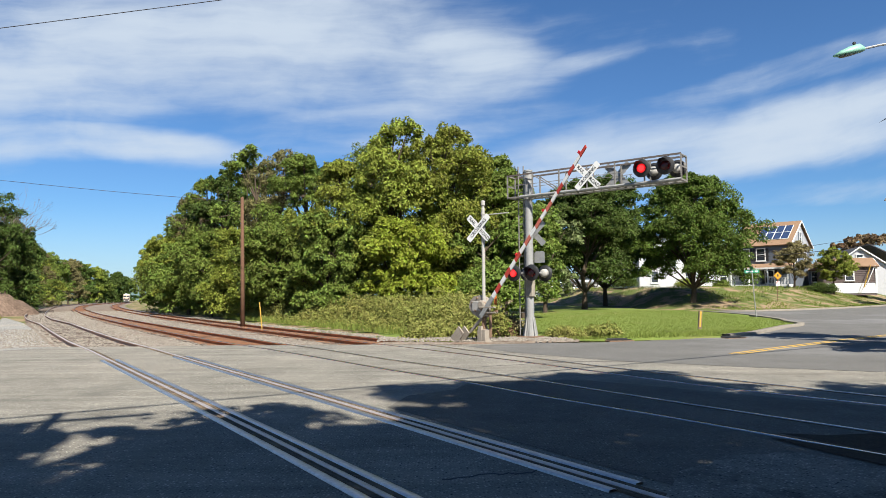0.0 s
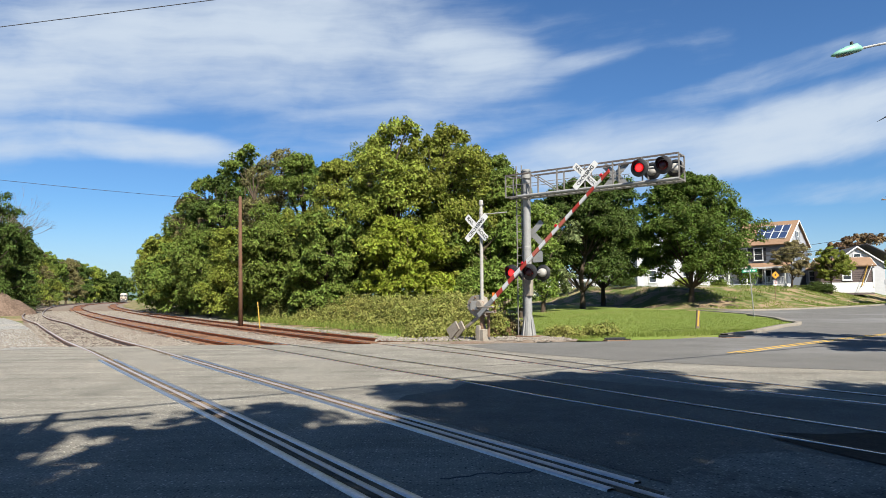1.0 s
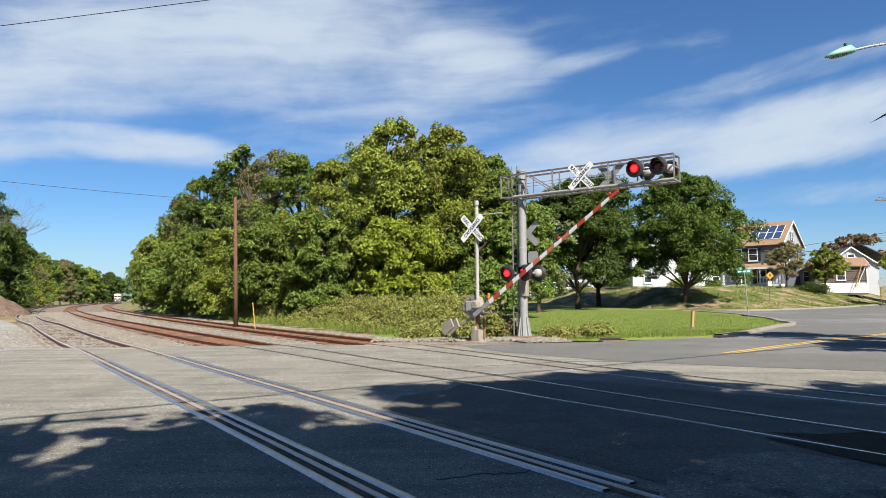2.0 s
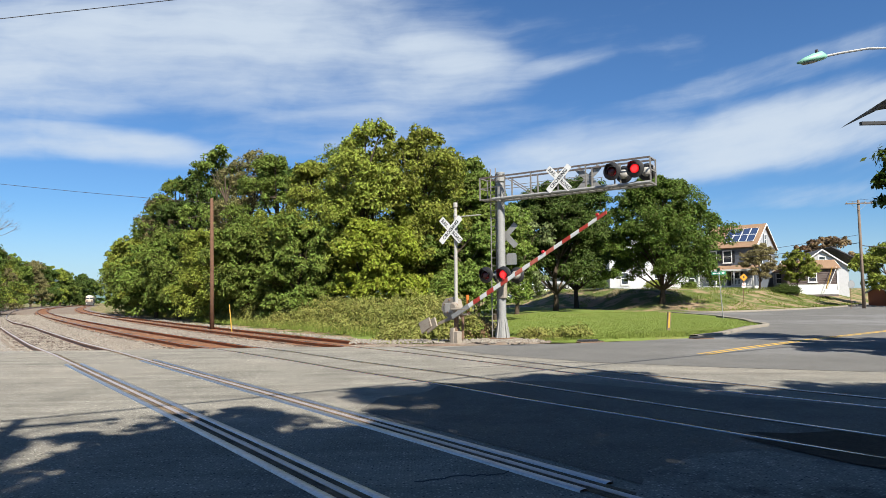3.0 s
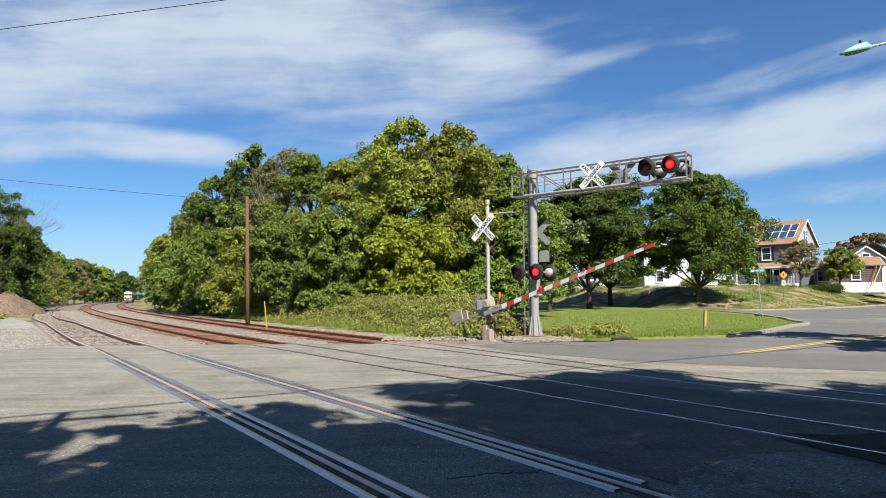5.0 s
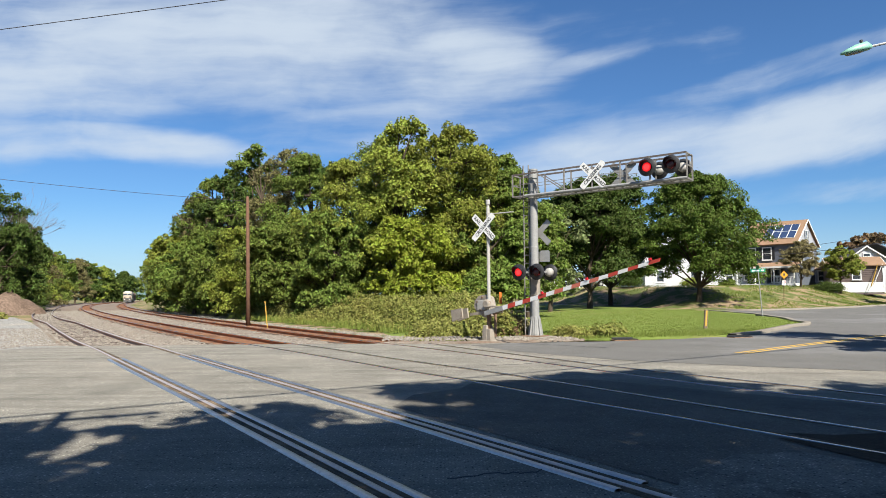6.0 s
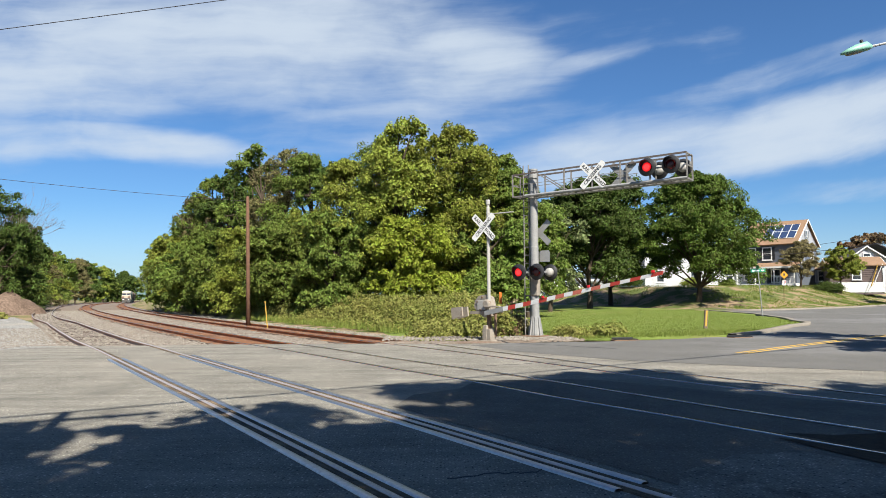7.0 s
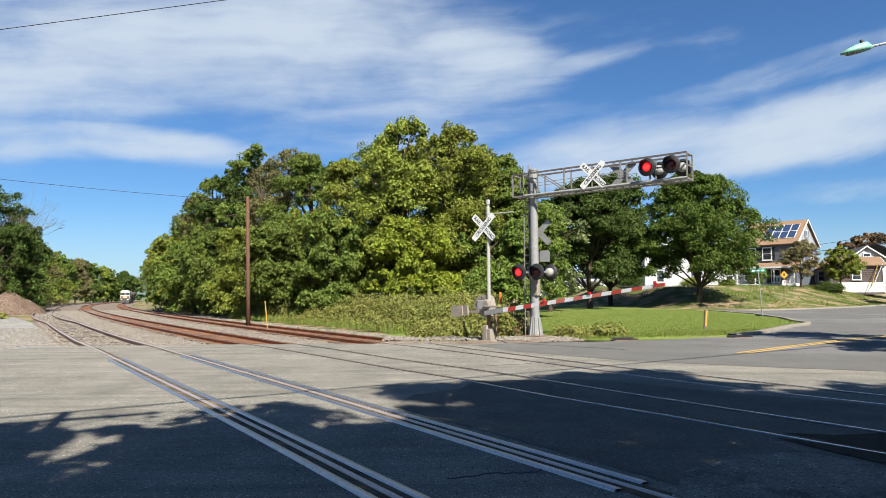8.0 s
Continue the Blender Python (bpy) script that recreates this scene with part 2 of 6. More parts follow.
M["lamp_glow"] = material("lit_lens_core", (0.6, 0.02, 0.02), (0.5, 0.02, 0.02), rough=0.3, bump=0, emit=(1.0, 0.03, 0.03), power=0.95)
M["lamp_off"] = material("dark_red_lens", (0.07, 0.005, 0.007), (0.045, 0.004, 0.005), rough=0.25, bump=0.1, scale=20, fine=90, world_space=False)
M["red_lens"] = material("small_red_lens", (0.5, 0.015, 0.02), (0.4, 0.01, 0.012), rough=0.25, bump=0, world_space=False)
M["pole_wood"] = material("pole_wood", (0.153, 0.0833, 0.05), (0.0867, 0.0467, 0.03), scale=3, fine=25, rough=0.9, bump=0.4, spec=0.2)
M["grey_wood"] = material("weathered_pole_wood", (0.2, 0.157, 0.123), (0.123, 0.09, 0.0667), scale=3, fine=25, rough=0.9, bump=0.4, spec=0.2)
M["wire"] = material("cable", (0.05, 0.045, 0.045), (0.035, 0.03, 0.03), rough=0.7, bump=0)
M["mint"] = material("mint_enamel", (0.2, 0.413, 0.313), (0.173, 0.367, 0.273), scale=5, fine=30, rough=0.45, bump=0.05, world_space=False)
M["lens"] = material("street_lamp_lens", (0.28, 0.253, 0.2), (0.213, 0.187, 0.147), rough=0.3, bump=0.1, world_space=False)
M["bark"] = material("bark", (0.0933, 0.07, 0.05), (0.0467, 0.0347, 0.0253), scale=3, fine=18, rough=0.95, bump=0.8, bump_scale=20, spec=0.15)
M["twig"] = material("bare_twigs", (0.173, 0.143, 0.12), (0.12, 0.1, 0.0833), scale=3, fine=18, rough=0.95, bump=0.2, spec=0.15)


def leaf(name, a, b, isl=0.48, tl=0.30):
    return material(name, a, b, scale=0.35, fine=2.2, rough=0.7, bump=0, island=isl, each=0.14, through_light=tl, spec=0.2)


M["leaf_walnut"] = leaf("leaves_yellow_green", (0.217, 0.247, 0.038), (0.148, 0.186, 0.0274))
M["leaf_bright"] = leaf("leaves_bright_green", (0.228, 0.282, 0.0274), (0.16, 0.209, 0.0213))
M["leaf_mid"] = leaf("leaves_mid_green", (0.148, 0.197, 0.035), (0.095, 0.14, 0.0243))
M["leaf_dark"] = leaf("leaves_dark_green", (0.072, 0.11, 0.02), (0.0433, 0.0733, 0.0133))
M["leaf_olive"] = leaf("leaves_olive_brown", (0.16, 0.137, 0.057), (0.114, 0.11, 0.0418))
M["leaf_silver"] = leaf("leaves_grey_green", (0.19, 0.228, 0.0912), (0.125, 0.16, 0.0608))
M["leaf_maple"] = leaf("leaves_maple_green", (0.0933, 0.14, 0.02), (0.0587, 0.1, 0.0147))
M["leaf_bronze"] = leaf("leaves_bronze", (0.22, 0.182, 0.0836), (0.168, 0.152, 0.0646))
M["leaf_autumn"] = leaf("leaves_rust", (0.19, 0.122, 0.0646), (0.145, 0.103, 0.0532))


def siding(name, base, step=0.11, rough=0.7):
    """Horizontal boards: the lap shows as a fine line and a step in the relief."""
    mat = bpy.data.materials.new(name)
    mat.use_nodes = True
    n = nodes_of(mat.node_tree)
    co = n("ShaderNodeNewGeometry").outputs["Position"]
    z = n("ShaderNodeSeparateXYZ", i0=co).outputs[2]
    saw = n("ShaderNodeMath", _operation="FRACT", i0=n("ShaderNodeMath", _operation="DIVIDE", i0=z, i1=step).outputs[0]).outputs[0]
    dirt = n("ShaderNodeTexNoise", Vector=co, Scale=2.0, Detail=5.0).outputs["Fac"]
    col = n("ShaderNodeMix", _data_type="RGBA", Factor=dirt, i6=(*base, 1), i7=(*[c * 0.8 for c in base], 1)).outputs[2]
    line = n("ShaderNodeMapRange", Value=saw, i1=0.86, i2=0.96).outputs[0]
    col = n("ShaderNodeMix", _data_type="RGBA", Factor=line, i6=col, i7=(*[c * 0.55 for c in base], 1)).outputs[2]
    b = n("ShaderNodeBsdfPrincipled", Roughness=rough, i0=col)
    mat.node_tree.links.new(n("ShaderNodeBump", Strength=0.6, Distance=0.02, Height=saw).outputs[0], b.inputs["Normal"])
    n("ShaderNodeOutputMaterial", Surface=b.outputs[0])
    return mat


M["siding_blue"] = siding("blue_grey_siding", (0.113, 0.13, 0.157))
M["siding_light"] = siding("pale_grey_siding", (0.36, 0.37, 0.39))
M["siding_white"] = siding("white_siding", (0.50, 0.50, 0.51))
M["siding_brown"] = siding("brown_siding", (0.147, 0.11, 0.1), 0.30)
M["shingle_tan"] = material("tan_shingles", (0.267, 0.17, 0.103), (0.187, 0.117, 0.0733), scale=2, fine=8, rough=0.95, bump=0.5, spec=0.2)
M["shingle_grey"] = material("grey_shingles", (0.0933, 0.0933, 0.0967), (0.06, 0.06, 0.0633), scale=2, fine=8, rough=0.95, bump=0.5, spec=0.2)
M["trim"] = material("white_trim", (0.68, 0.68, 0.66), (0.60, 0.60, 0.58), scale=3, fine=20, rough=0.6, bump=0.05)
M["pane"] = glass_material("window_glass", (0.03, 0.035, 0.042))
M["solar"] = material("solar_cell", (0.035, 0.055, 0.11), (0.025, 0.04, 0.085), scale=4, fine=20, rough=0.18, bump=0, spec=0.8)
M["green_sign"] = material("green_sign", (0.01, 0.2, 0.113), (0.008, 0.167, 0.0933), rough=0.45, bump=0)
M["yellow_sign"] = material("yellow_sign", (0.52, 0.24, 0.01), (0.467, 0.213, 0.01), rough=0.45, bump=0)
M["orange"] = material("orange_plastic", (0.533, 0.133, 0.0133), (0.467, 0.113, 0.0133), rough=0.5, bump=0)
M["car_paint"] = material("silver_car_paint", (0.333, 0.347, 0.36), (0.307, 0.32, 0.333), rough=0.3, metal=0.5, bump=0)
M["car_white"] = material("white_car_paint", (0.80, 0.80, 0.80), (0.76, 0.76, 0.76), rough=0.3, bump=0)
M["tyre"] = material("tyre_rubber", (0.025, 0.025, 0.025), (0.018, 0.018, 0.018), rough=0.9, bump=0.1)
M["loco_cream"] = material("cream_loco_paint", (0.333, 0.28, 0.2), (0.267, 0.22, 0.16), scale=2, fine=10, rough=0.5, bump=0.05, world_space=False)
M["loco_dark"] = material("dark_loco_paint", (0.05, 0.0467, 0.0433), (0.0333, 0.032, 0.03), scale=2, fine=10, rough=0.6, bump=0.05, world_space=False)
M["wagon"] = material("grey_brown_wagon_paint", (0.16, 0.157, 0.133), (0.1, 0.0967, 0.0833), scale=1, fine=8, rough=0.8, bump=0.1, world_space=False)
M["wagon_rust"] = material("brown_wagon_paint", (0.133, 0.0767, 0.05), (0.0867, 0.05, 0.0333), scale=1, fine=8, rough=0.85, bump=0.1, world_space=False)
M["headlight"] = material("headlight", (0.9, 0.88, 0.8), (0.9, 0.88, 0.8), rough=0.2, bump=0, emit=(1.0, 0.93, 0.78), power=3.0)
M["hill"] = material("far_wooded_hill", (0.10, 0.15, 0.135), (0.075, 0.115, 0.115), scale=0.03, fine=0.2, rough=1.0, bump=0, spec=0.0)
M["slate_roof"] = material("slate_blue_canopy", (0.0667, 0.0767, 0.107), (0.0533, 0.0633, 0.0867), scale=2, fine=14, rough=0.7, bump=0.2)
M["terracotta"] = material("orange_red_cladding", (0.347, 0.0933, 0.04), (0.28, 0.0733, 0.0333), scale=1, fine=10, rough=0.8, bump=0.1)


# ---- mesh helpers ----
from mathutils import geometry


def smooth(a, b, x):
    s = min(1.0, max(0.0, (x - a) / (b - a)))
    return s * s * (3 - 2 * s)


def part(name, bm, mat, parent=None, label="", shade=False):
    """Links a bmesh as one mesh object under a thing or a part; mat may be a list of materials."""
    me = bpy.data.meshes.new(name)
    bm.to_mesh(me)
    bm.free()
    for mm in (mat if isinstance(mat, (list, tuple)) else [mat]):
        me.materials.append(mm)
    if shade:
        me.polygons.foreach_set("use_smooth", [True] * len(me.polygons))
    ob = new(name, me)
    if parent:
        ob.parent = parent
    if label:
        ob["label"] = label
    return ob


def share(name, me, parent, m):
    ob = new(name, me)
    ob.parent = parent
    ob.matrix_basis = m
    return ob


def raw(name, verts, faces, mat, parent=None, shade=False, mat_index=None):
    """Links a mesh from arrays of corners and faces of one kind (three or four corners each)."""
    me = bpy.data.meshes.new(name)
    verts, faces = np.asarray(verts, np.float32), np.asarray(faces, np.int32)
    k = faces.shape[1]
    me.vertices.add(len(verts))
    me.vertices.foreach_set("co", verts.ravel())
    me.loops.add(faces.size)
    me.loops.foreach_set("vertex_index", faces.ravel())
    me.polygons.add(len(faces))
    me.polygons.foreach_set("loop_start", np.arange(0, faces.size, k, dtype=np.int32))
    for mm in (mat if isinstance(mat, (list, tuple)) else [mat]):
        me.materials.append(mm)
    if mat_index is not None:
        me.polygons.foreach_set("material_index", np.asarray(mat_index, np.int32))
    if shade:
        me.polygons.foreach_set("use_smooth", np.ones(len(faces), bool))
    me.update(calc_edges=True)
    ob = new(name, me)
    if parent:
        ob.parent = parent
    return ob


def empty(name, m, label, category, group="", kind=""):
    ob = new(name)
    ob.matrix_basis = m
    ob.empty_display_size = 0.2
    return tagged(ob, label, category, group, kind)


def box(bm, size, m=None, bevel=0.0, mi=0):
    m = m or Matrix()
    res = bmesh.ops.create_cube(bm, size=1.0, matrix=m @ Matrix.Diagonal((*size, 1)))
    fs = {f for v in res["verts"] for f in v.link_faces}
    for f in fs:
        f.material_index = mi
    if bevel:
        es = list({e for v in res["verts"] for e in v.link_edges})
        bmesh.ops.bevel(bm, geom=es, offset=bevel, segments=1, affect="EDGES", profile=0.5)
    return bm


def rod(bm, a, b, r, r2=None, seg=8, mi=0):
    """A round bar from a to b."""
    a, b = Vector(a), Vector(b)
    d = b - a
    if d.length < 1e-6:
        return bm
    m = Matrix.Translation((a + b) / 2) @ d.to_track_quat("Z", "Y").to_matrix().to_4x4()
    res = bmesh.ops.create_cone(bm, cap_ends=True, segments=seg, radius1=r, radius2=r if r2 is None else r2, depth=d.length, matrix=m)
    for f in {f for v in res["verts"] for f in v.link_faces}:
        f.material_index = mi
    return bm


def bar(bm, a, b, w, h, mi=0):
    """A flat bar from a to b, w wide across and h high."""
    a, b = Vector(a), Vector(b)
    d = b - a
    m = Matrix.Translation((a + b) / 2) @ d.to_track_quat("X", "Z").to_matrix().to_4x4()
    return box(bm, (d.length, w, h), m, 0, mi)


def prism(bm, outline, z0, z1, m=None, mi=0):
    """A plate with the given outline in x and y, from z0 to z1."""
    m = m or Matrix()
    lo = [bm.verts.new(m @ Vector((x, y, z0))) for x, y in outline]
    hi = [bm.verts.new(m @ Vector((x, y, z1))) for x, y in outline]
    k = len(outline)
    made = [bm.faces.new(hi), bm.faces.new(lo[::-1])]
    made += [bm.faces.new((lo[i], lo[(i + 1) % k], hi[(i + 1) % k], hi[i])) for i in range(k)]
    for f in made:
        f.material_index = mi
    return bm


def lathe(bm, profile, seg=16, m=None, mi=0, cap=True):
    """A turned body: profile of (radius, height) from bottom to top."""
    m = m or Matrix()
    rings = []
    for r, z in profile:
        rings.append([bm.verts.new(m @ Vector((r * math.cos(2 * math.pi * i / seg), r * math.sin(2 * math.pi * i / seg), z))) for i in range(seg)])
    for a, b in zip(rings, rings[1:]):
        for i in range(seg):
            bm.faces.new((a[i], a[(i + 1) % seg], b[(i + 1) % seg], b[i])).material_index = mi
    if cap:
        bm.faces.new(rings[0][::-1]).material_index = mi
        bm.faces.new(rings[-1]).material_index = mi
    return bm


def letters(name, words, size, m, mat, parent, depth=0.004):
    """Words in the built-in font as one mesh, centred, in the plane of m's x and y."""
    cu = bpy.data.curves.new(name, "FONT")
    cu.body, cu.size, cu.align_x, cu.align_y, cu.extrude = words, size, "CENTER", "CENTER", depth
    cu.offset = size * 0.008
    cu.resolution_u = 3
    tmp = new(name, cu)
    me = bpy.data.meshes.new_from_object(tmp.evaluated_get(bpy.context.evaluated_depsgraph_get()))
    bpy.data.objects.remove(tmp)
    me.materials.clear()
    me.materials.append(mat)
    ob = new(name, me)
    ob.parent = parent
    ob.matrix_basis = m
    return ob


# ---- the lie of the land ----
def track_x(k, y):
    c = {"a": (-0.142, 6.29, -70.249, 4.506), "b": (-0.47, 7.435, -70.747, 9.807), "c": (-1.005, 8.578, -68.987, 14.214)}[k]
    s = y / 100
    return ((c[0] * s + c[1]) * s + c[2]) * s + c[3]


def kerb_y(x):
    """How far off the kerb of the far bank is."""
    return float(np.interp(x, (5, 14.2, 20.6, 23.9, 25, 27, 30, 38.3, 46.6, 70, 120), (100, 86.5, 70, 59.5, 56, 55.6, 56.9, 62, 69, 93, 140)))


def ground_z(x, y):
    """Height of the land: flat at the crossing, low beside the tracks, rising to the houses."""
    z = 0.0
    if y > 22:
        side = x - track_x("c", y)
        z -= 0.18 * smooth(22.6, 25.5, y) * smooth(6.5, 3.0, side)
    right = smooth(4, 14, x)
    z += 0.012 * max(0.0, y - 30) * right if y < 130 else 1.2 * right
    kerb = kerb_y(x) + 0.8
    z += 2.2 * smooth(kerb, kerb + 15, y) * smooth(6, 20, x)
    return z


def sheet(name, outline, mat, dz, step=4.0, parent=None, kind="structure", label="", category="", drop=0.0):
    """A surface with that outline laid dz over the land, cut into a grid so that it follows it."""
    bm = bmesh.new()
    vs = [bm.verts.new((x, y, 0)) for x, y in outline]
    for tri in geometry.tessellate_polygon([[Vector((x, y, 0)) for x, y in outline]]):
        bm.faces.new([vs[i] for i in tri])
    xs, ys = [p[0] for p in outline], [p[1] for p in outline]
    for lo, hi, axis in ((min(xs), max(xs), 0), (min(ys), max(ys), 1)):
        s = lo + step
        while s < hi:
            no = (1, 0, 0) if axis == 0 else (0, 1, 0)
            bmesh.ops.bisect_plane(bm, geom=bm.verts[:] + bm.edges[:] + bm.faces[:], plane_co=(s, s, 0), plane_no=no)
            s += step
    for v in bm.verts:
        v.co.z = ground_z(v.co.x, v.co.y) + dz - (drop if v.is_boundary else 0.0)
    bmesh.ops.recalc_face_normals(bm, faces=bm.faces[:])
    if sum(f.normal.z for f in bm.faces) < 0:
        bmesh.ops.reverse_faces(bm, faces=bm.faces[:])
    return tagged(part(name, bm, mat, parent, shade=True), label, category, "", kind)


def build_ground():
    xs = np.concatenate([[-3000, -1200, -500, -300], np.arange(-220, 160, 5.0), [200, 300, 500, 1200, 3000]])
    ys = np.concatenate([[-2000, -600, -200, -100], np.arange(-50, 420, 5.0), [500, 700, 1200, 3000, 4500]])
    verts = [(x, y, ground_z(x, y) - (0.06 if y > 20 else 0.12)) for y in ys for x in xs]
    k = len(xs)
    faces = [(j * k + i, j * k + i + 1, (j + 1) * k + i + 1, (j + 1) * k + i) for j in range(len(ys) - 1) for i in range(k - 1)]
    tagged(raw("ground", verts, faces, M["meadow"], shade=True), "rough grassy land with bare patches", "ground", "", "structure")


ISLAND = [(-0.4, 24.7), (2.5, 24.9), (6.0, 24.15), (9.0, 24.9), (11.2, 25.6), (12.9, 27.2), (15.2, 30.2), (17.25, 32.7), (18.7, 34.0), (19.5, 35.3), (19.7, 37.0),
          (20.8, 39.8), (22.2, 47.0), (22.0, 55.0), (18.5, 68), (12.0, 84.0), (2, 84), (-6, 50), (-2.5, 30)]
FAR_KERB = [(120, 140), (70, 93), (46.6, 69), (38.3, 62), (30.0, 56.9), (27.0, 55.6), (25.0, 56.0), (23.9, 59.5), (20.6, 70), (14.2, 86.5), (5, 100)]

build_ground()
ROAD = [(-60, -30), (120, -30), (120, 60), *FAR_KERB, (0, 100), *[p for p in ISLAND[15:3:-1]], (6.2, 23.5), (2.3, 22.95), (0.4, 22.6), (-1.1, 23.0),
        (-4.5, 23.3), (-7.8, 23.3), (-10.1, 22.4), (-12.4, 22.6), (-14.5, 20.6), (-60, 14.5)]
sheet("road", ROAD, M["asphalt"], 0.0, 3.0, label="worn grey asphalt of the level crossing", category="road")
sheet("road_street", [(0.9, 21.9), (2.2, 19.2), (4.4, 16.6), (7.0, 14.9), (9.1, 13.9), (30, 5), (119, 5), (119, 59), (118, 137), *FAR_KERB[1:], (0.5, 99.5), *[p for p in ISLAND[15:4:-1]],
                      (9.0, 24.6), (6.1, 23.4), (2.3, 22.8)], M["asphalt_street"], 0.006, 3.0, label="darker grey asphalt street", category="road")
# painted shade: a darker sheet, its edge kept mostly inside the trees' shadow
sheet("road_resurfaced", [(5.2, 1.0), (2.2, 5.35), (0.45, 8.0), (-0.75, 9.75), (-0.5, 10.9), (0.3, 11.6), (0.6, 12.6), (2.0, 12.9), (2.9, 12.7), (4.2, 11.5), (5.4, 10.4), (7.2, 8.8), (9.5, 7.5), (14, 2), (12, -4)],
      M["asphalt_deep_shade"], 0.005, 2.0, label="asphalt between the tracks, coloured darker to deepen the trees' shade", category="road")
sheet("road_patch", [(1.55, 4.2), (1.78, 5.3), (2.02, 5.75), (2.1, 6.05), (2.55, 6.35), (2.9, 6.7), (3.3, 6.72), (3.6, 6.9), (4.1, 6.2), (5.2, 4.8), (9, -1), (4, -2)], M["asphalt_patch"], 0.012, 2.0,
      label="broken lighter asphalt patch", category="road")
# no real recess: this flat sheet paints the gap's shade beside the rail
sheet("road_hollow", [(3.72, 7.45), (3.90, 7.38), (4.44, 6.66), (5.4, 5.35), (5.05, 5.1), (4.2, 6.2), (3.95, 6.8)], M["oily_dirt_and_shade"], 0.014, 1.0, label="broken asphalt edge beside the rail, the shade of its gap painted dark", category="road")
sheet("road_stain", [(3.95, 7.75), (4.45, 7.62), (5.15, 7.72), (5.95, 6.6), (5.25, 5.6), (4.55, 6.65)], M["oily_dirt_and_shade"], 0.0078, 1.0, label="dark oily dirt between the rails", category="road")
sheet("gravel_lot", [(-14.4, 20.7), (-12.3, 22.5), (-14.9, 25.8), (-21.0, 35), (-32.6, 52), (-43, 66), (-75, 66), (-75, 14.6), (-60, 14.7)], M["gravel"], -0.02, 3.0,
      label="pale gravel lot beside the siding", category="gravel")


def build_ballast():
    ys = np.concatenate([np.arange(21.6, 30, 0.7), np.arange(30, 60, 1.5), np.arange(60, 430, 6.0)])
    prof = ((-1.7, "a", -0.24), (-1.35, "a", -0.15), (2.0, "a", -0.15), (-2.0, "b", -0.15), (2.0, "b", -0.15), (-2.0, "c", -0.14), (1.9, "c", -0.14), (3.6, "c", -0.36))
    verts = [(track_x(k, y) + o * 1.2, y, -0.03 + (z + 0.03) * smooth(22.3, 24.6, y)) for y in ys for o, k, z in prof]
    n = len(prof)
    faces = [(j * n + i, j * n + i + 1, (j + 1) * n + i + 1, (j + 1) * n + i) for j in range(len(ys) - 1) for i in range(n - 1)]
    tagged(raw("ballast_bed", verts, faces, M["ballast"], shade=True), "bed of rust-stained crushed stone", "ballast", "", "structure")
    rng = np.random.default_rng(5)
    V, F = [], []
    base = np.array([(-1, -.7, -.3), (1, -.8, -.3), (.9, .8, -.3), (-.8, .9, -.3), (-.5, -.4, .6), (.6, -.3, .5), (.4, .5, .7), (-.5, .4, .45)])
    quad = np.array([(4, 5, 6, 7), (0, 1, 5, 4), (1, 2, 6, 5), (2, 3, 7, 6), (3, 0, 4, 7)])
    for i in range(34000):
        y = 22.7 + 75 * rng.random() ** 1.9
        lo, hi = track_x("a", y) - 1.7, track_x("c", y) + 3.6
        x = rng.uniform(lo, hi)
        s = rng.uniform(0.018, 0.045) * (1 + 0.012 * (y - 23))
        a = rng.uniform(0, 6.28)
        c, q = math.cos(a), math.sin(a)
        p = base * s * rng.uniform(0.75, 1.2, 3)
        p = np.stack([p[:, 0] * c - p[:, 1] * q, p[:, 0] * q + p[:, 1] * c, p[:, 2]], 1) + (x, y, -0.03 - 0.115 * smooth(22.3, 24.6, y))
        F.append(quad + len(V) * 8)
        V.append(p)
    tagged(raw("ballast_stones", np.concatenate(V), np.concatenate(F), M["stone"]), "loose crushed stones of the track bed", "stones", "", "stuff")


build_ballast()


def sweep(k, offset, ys, outline):
    """Verts and faces of a bar with that cross outline, carried along a track at that sideways offset."""
    P = np.array([(track_x(k, y), y) for y in ys])
    T = np.gradient(P, axis=0)
    T /= np.linalg.norm(T, axis=1)[:, None]
    N = np.stack([T[:, 1], -T[:, 0]], 1)
    N *= np.sign(N[:, :1])
    side = [offset(y) for y in ys] if callable(offset) else [offset] * len(ys)
    verts = [(*(P[j] + N[j] * (side[j] + o)), z) for j in range(len(ys)) for o, z in outline]
    n = len(outline)
    faces = [(j * n + i, j * n + (i + 1) % n, (j + 1) * n + (i + 1) % n, (j + 1) * n + i) for j in range(len(ys) - 1) for i in range(n)]
    return verts, faces


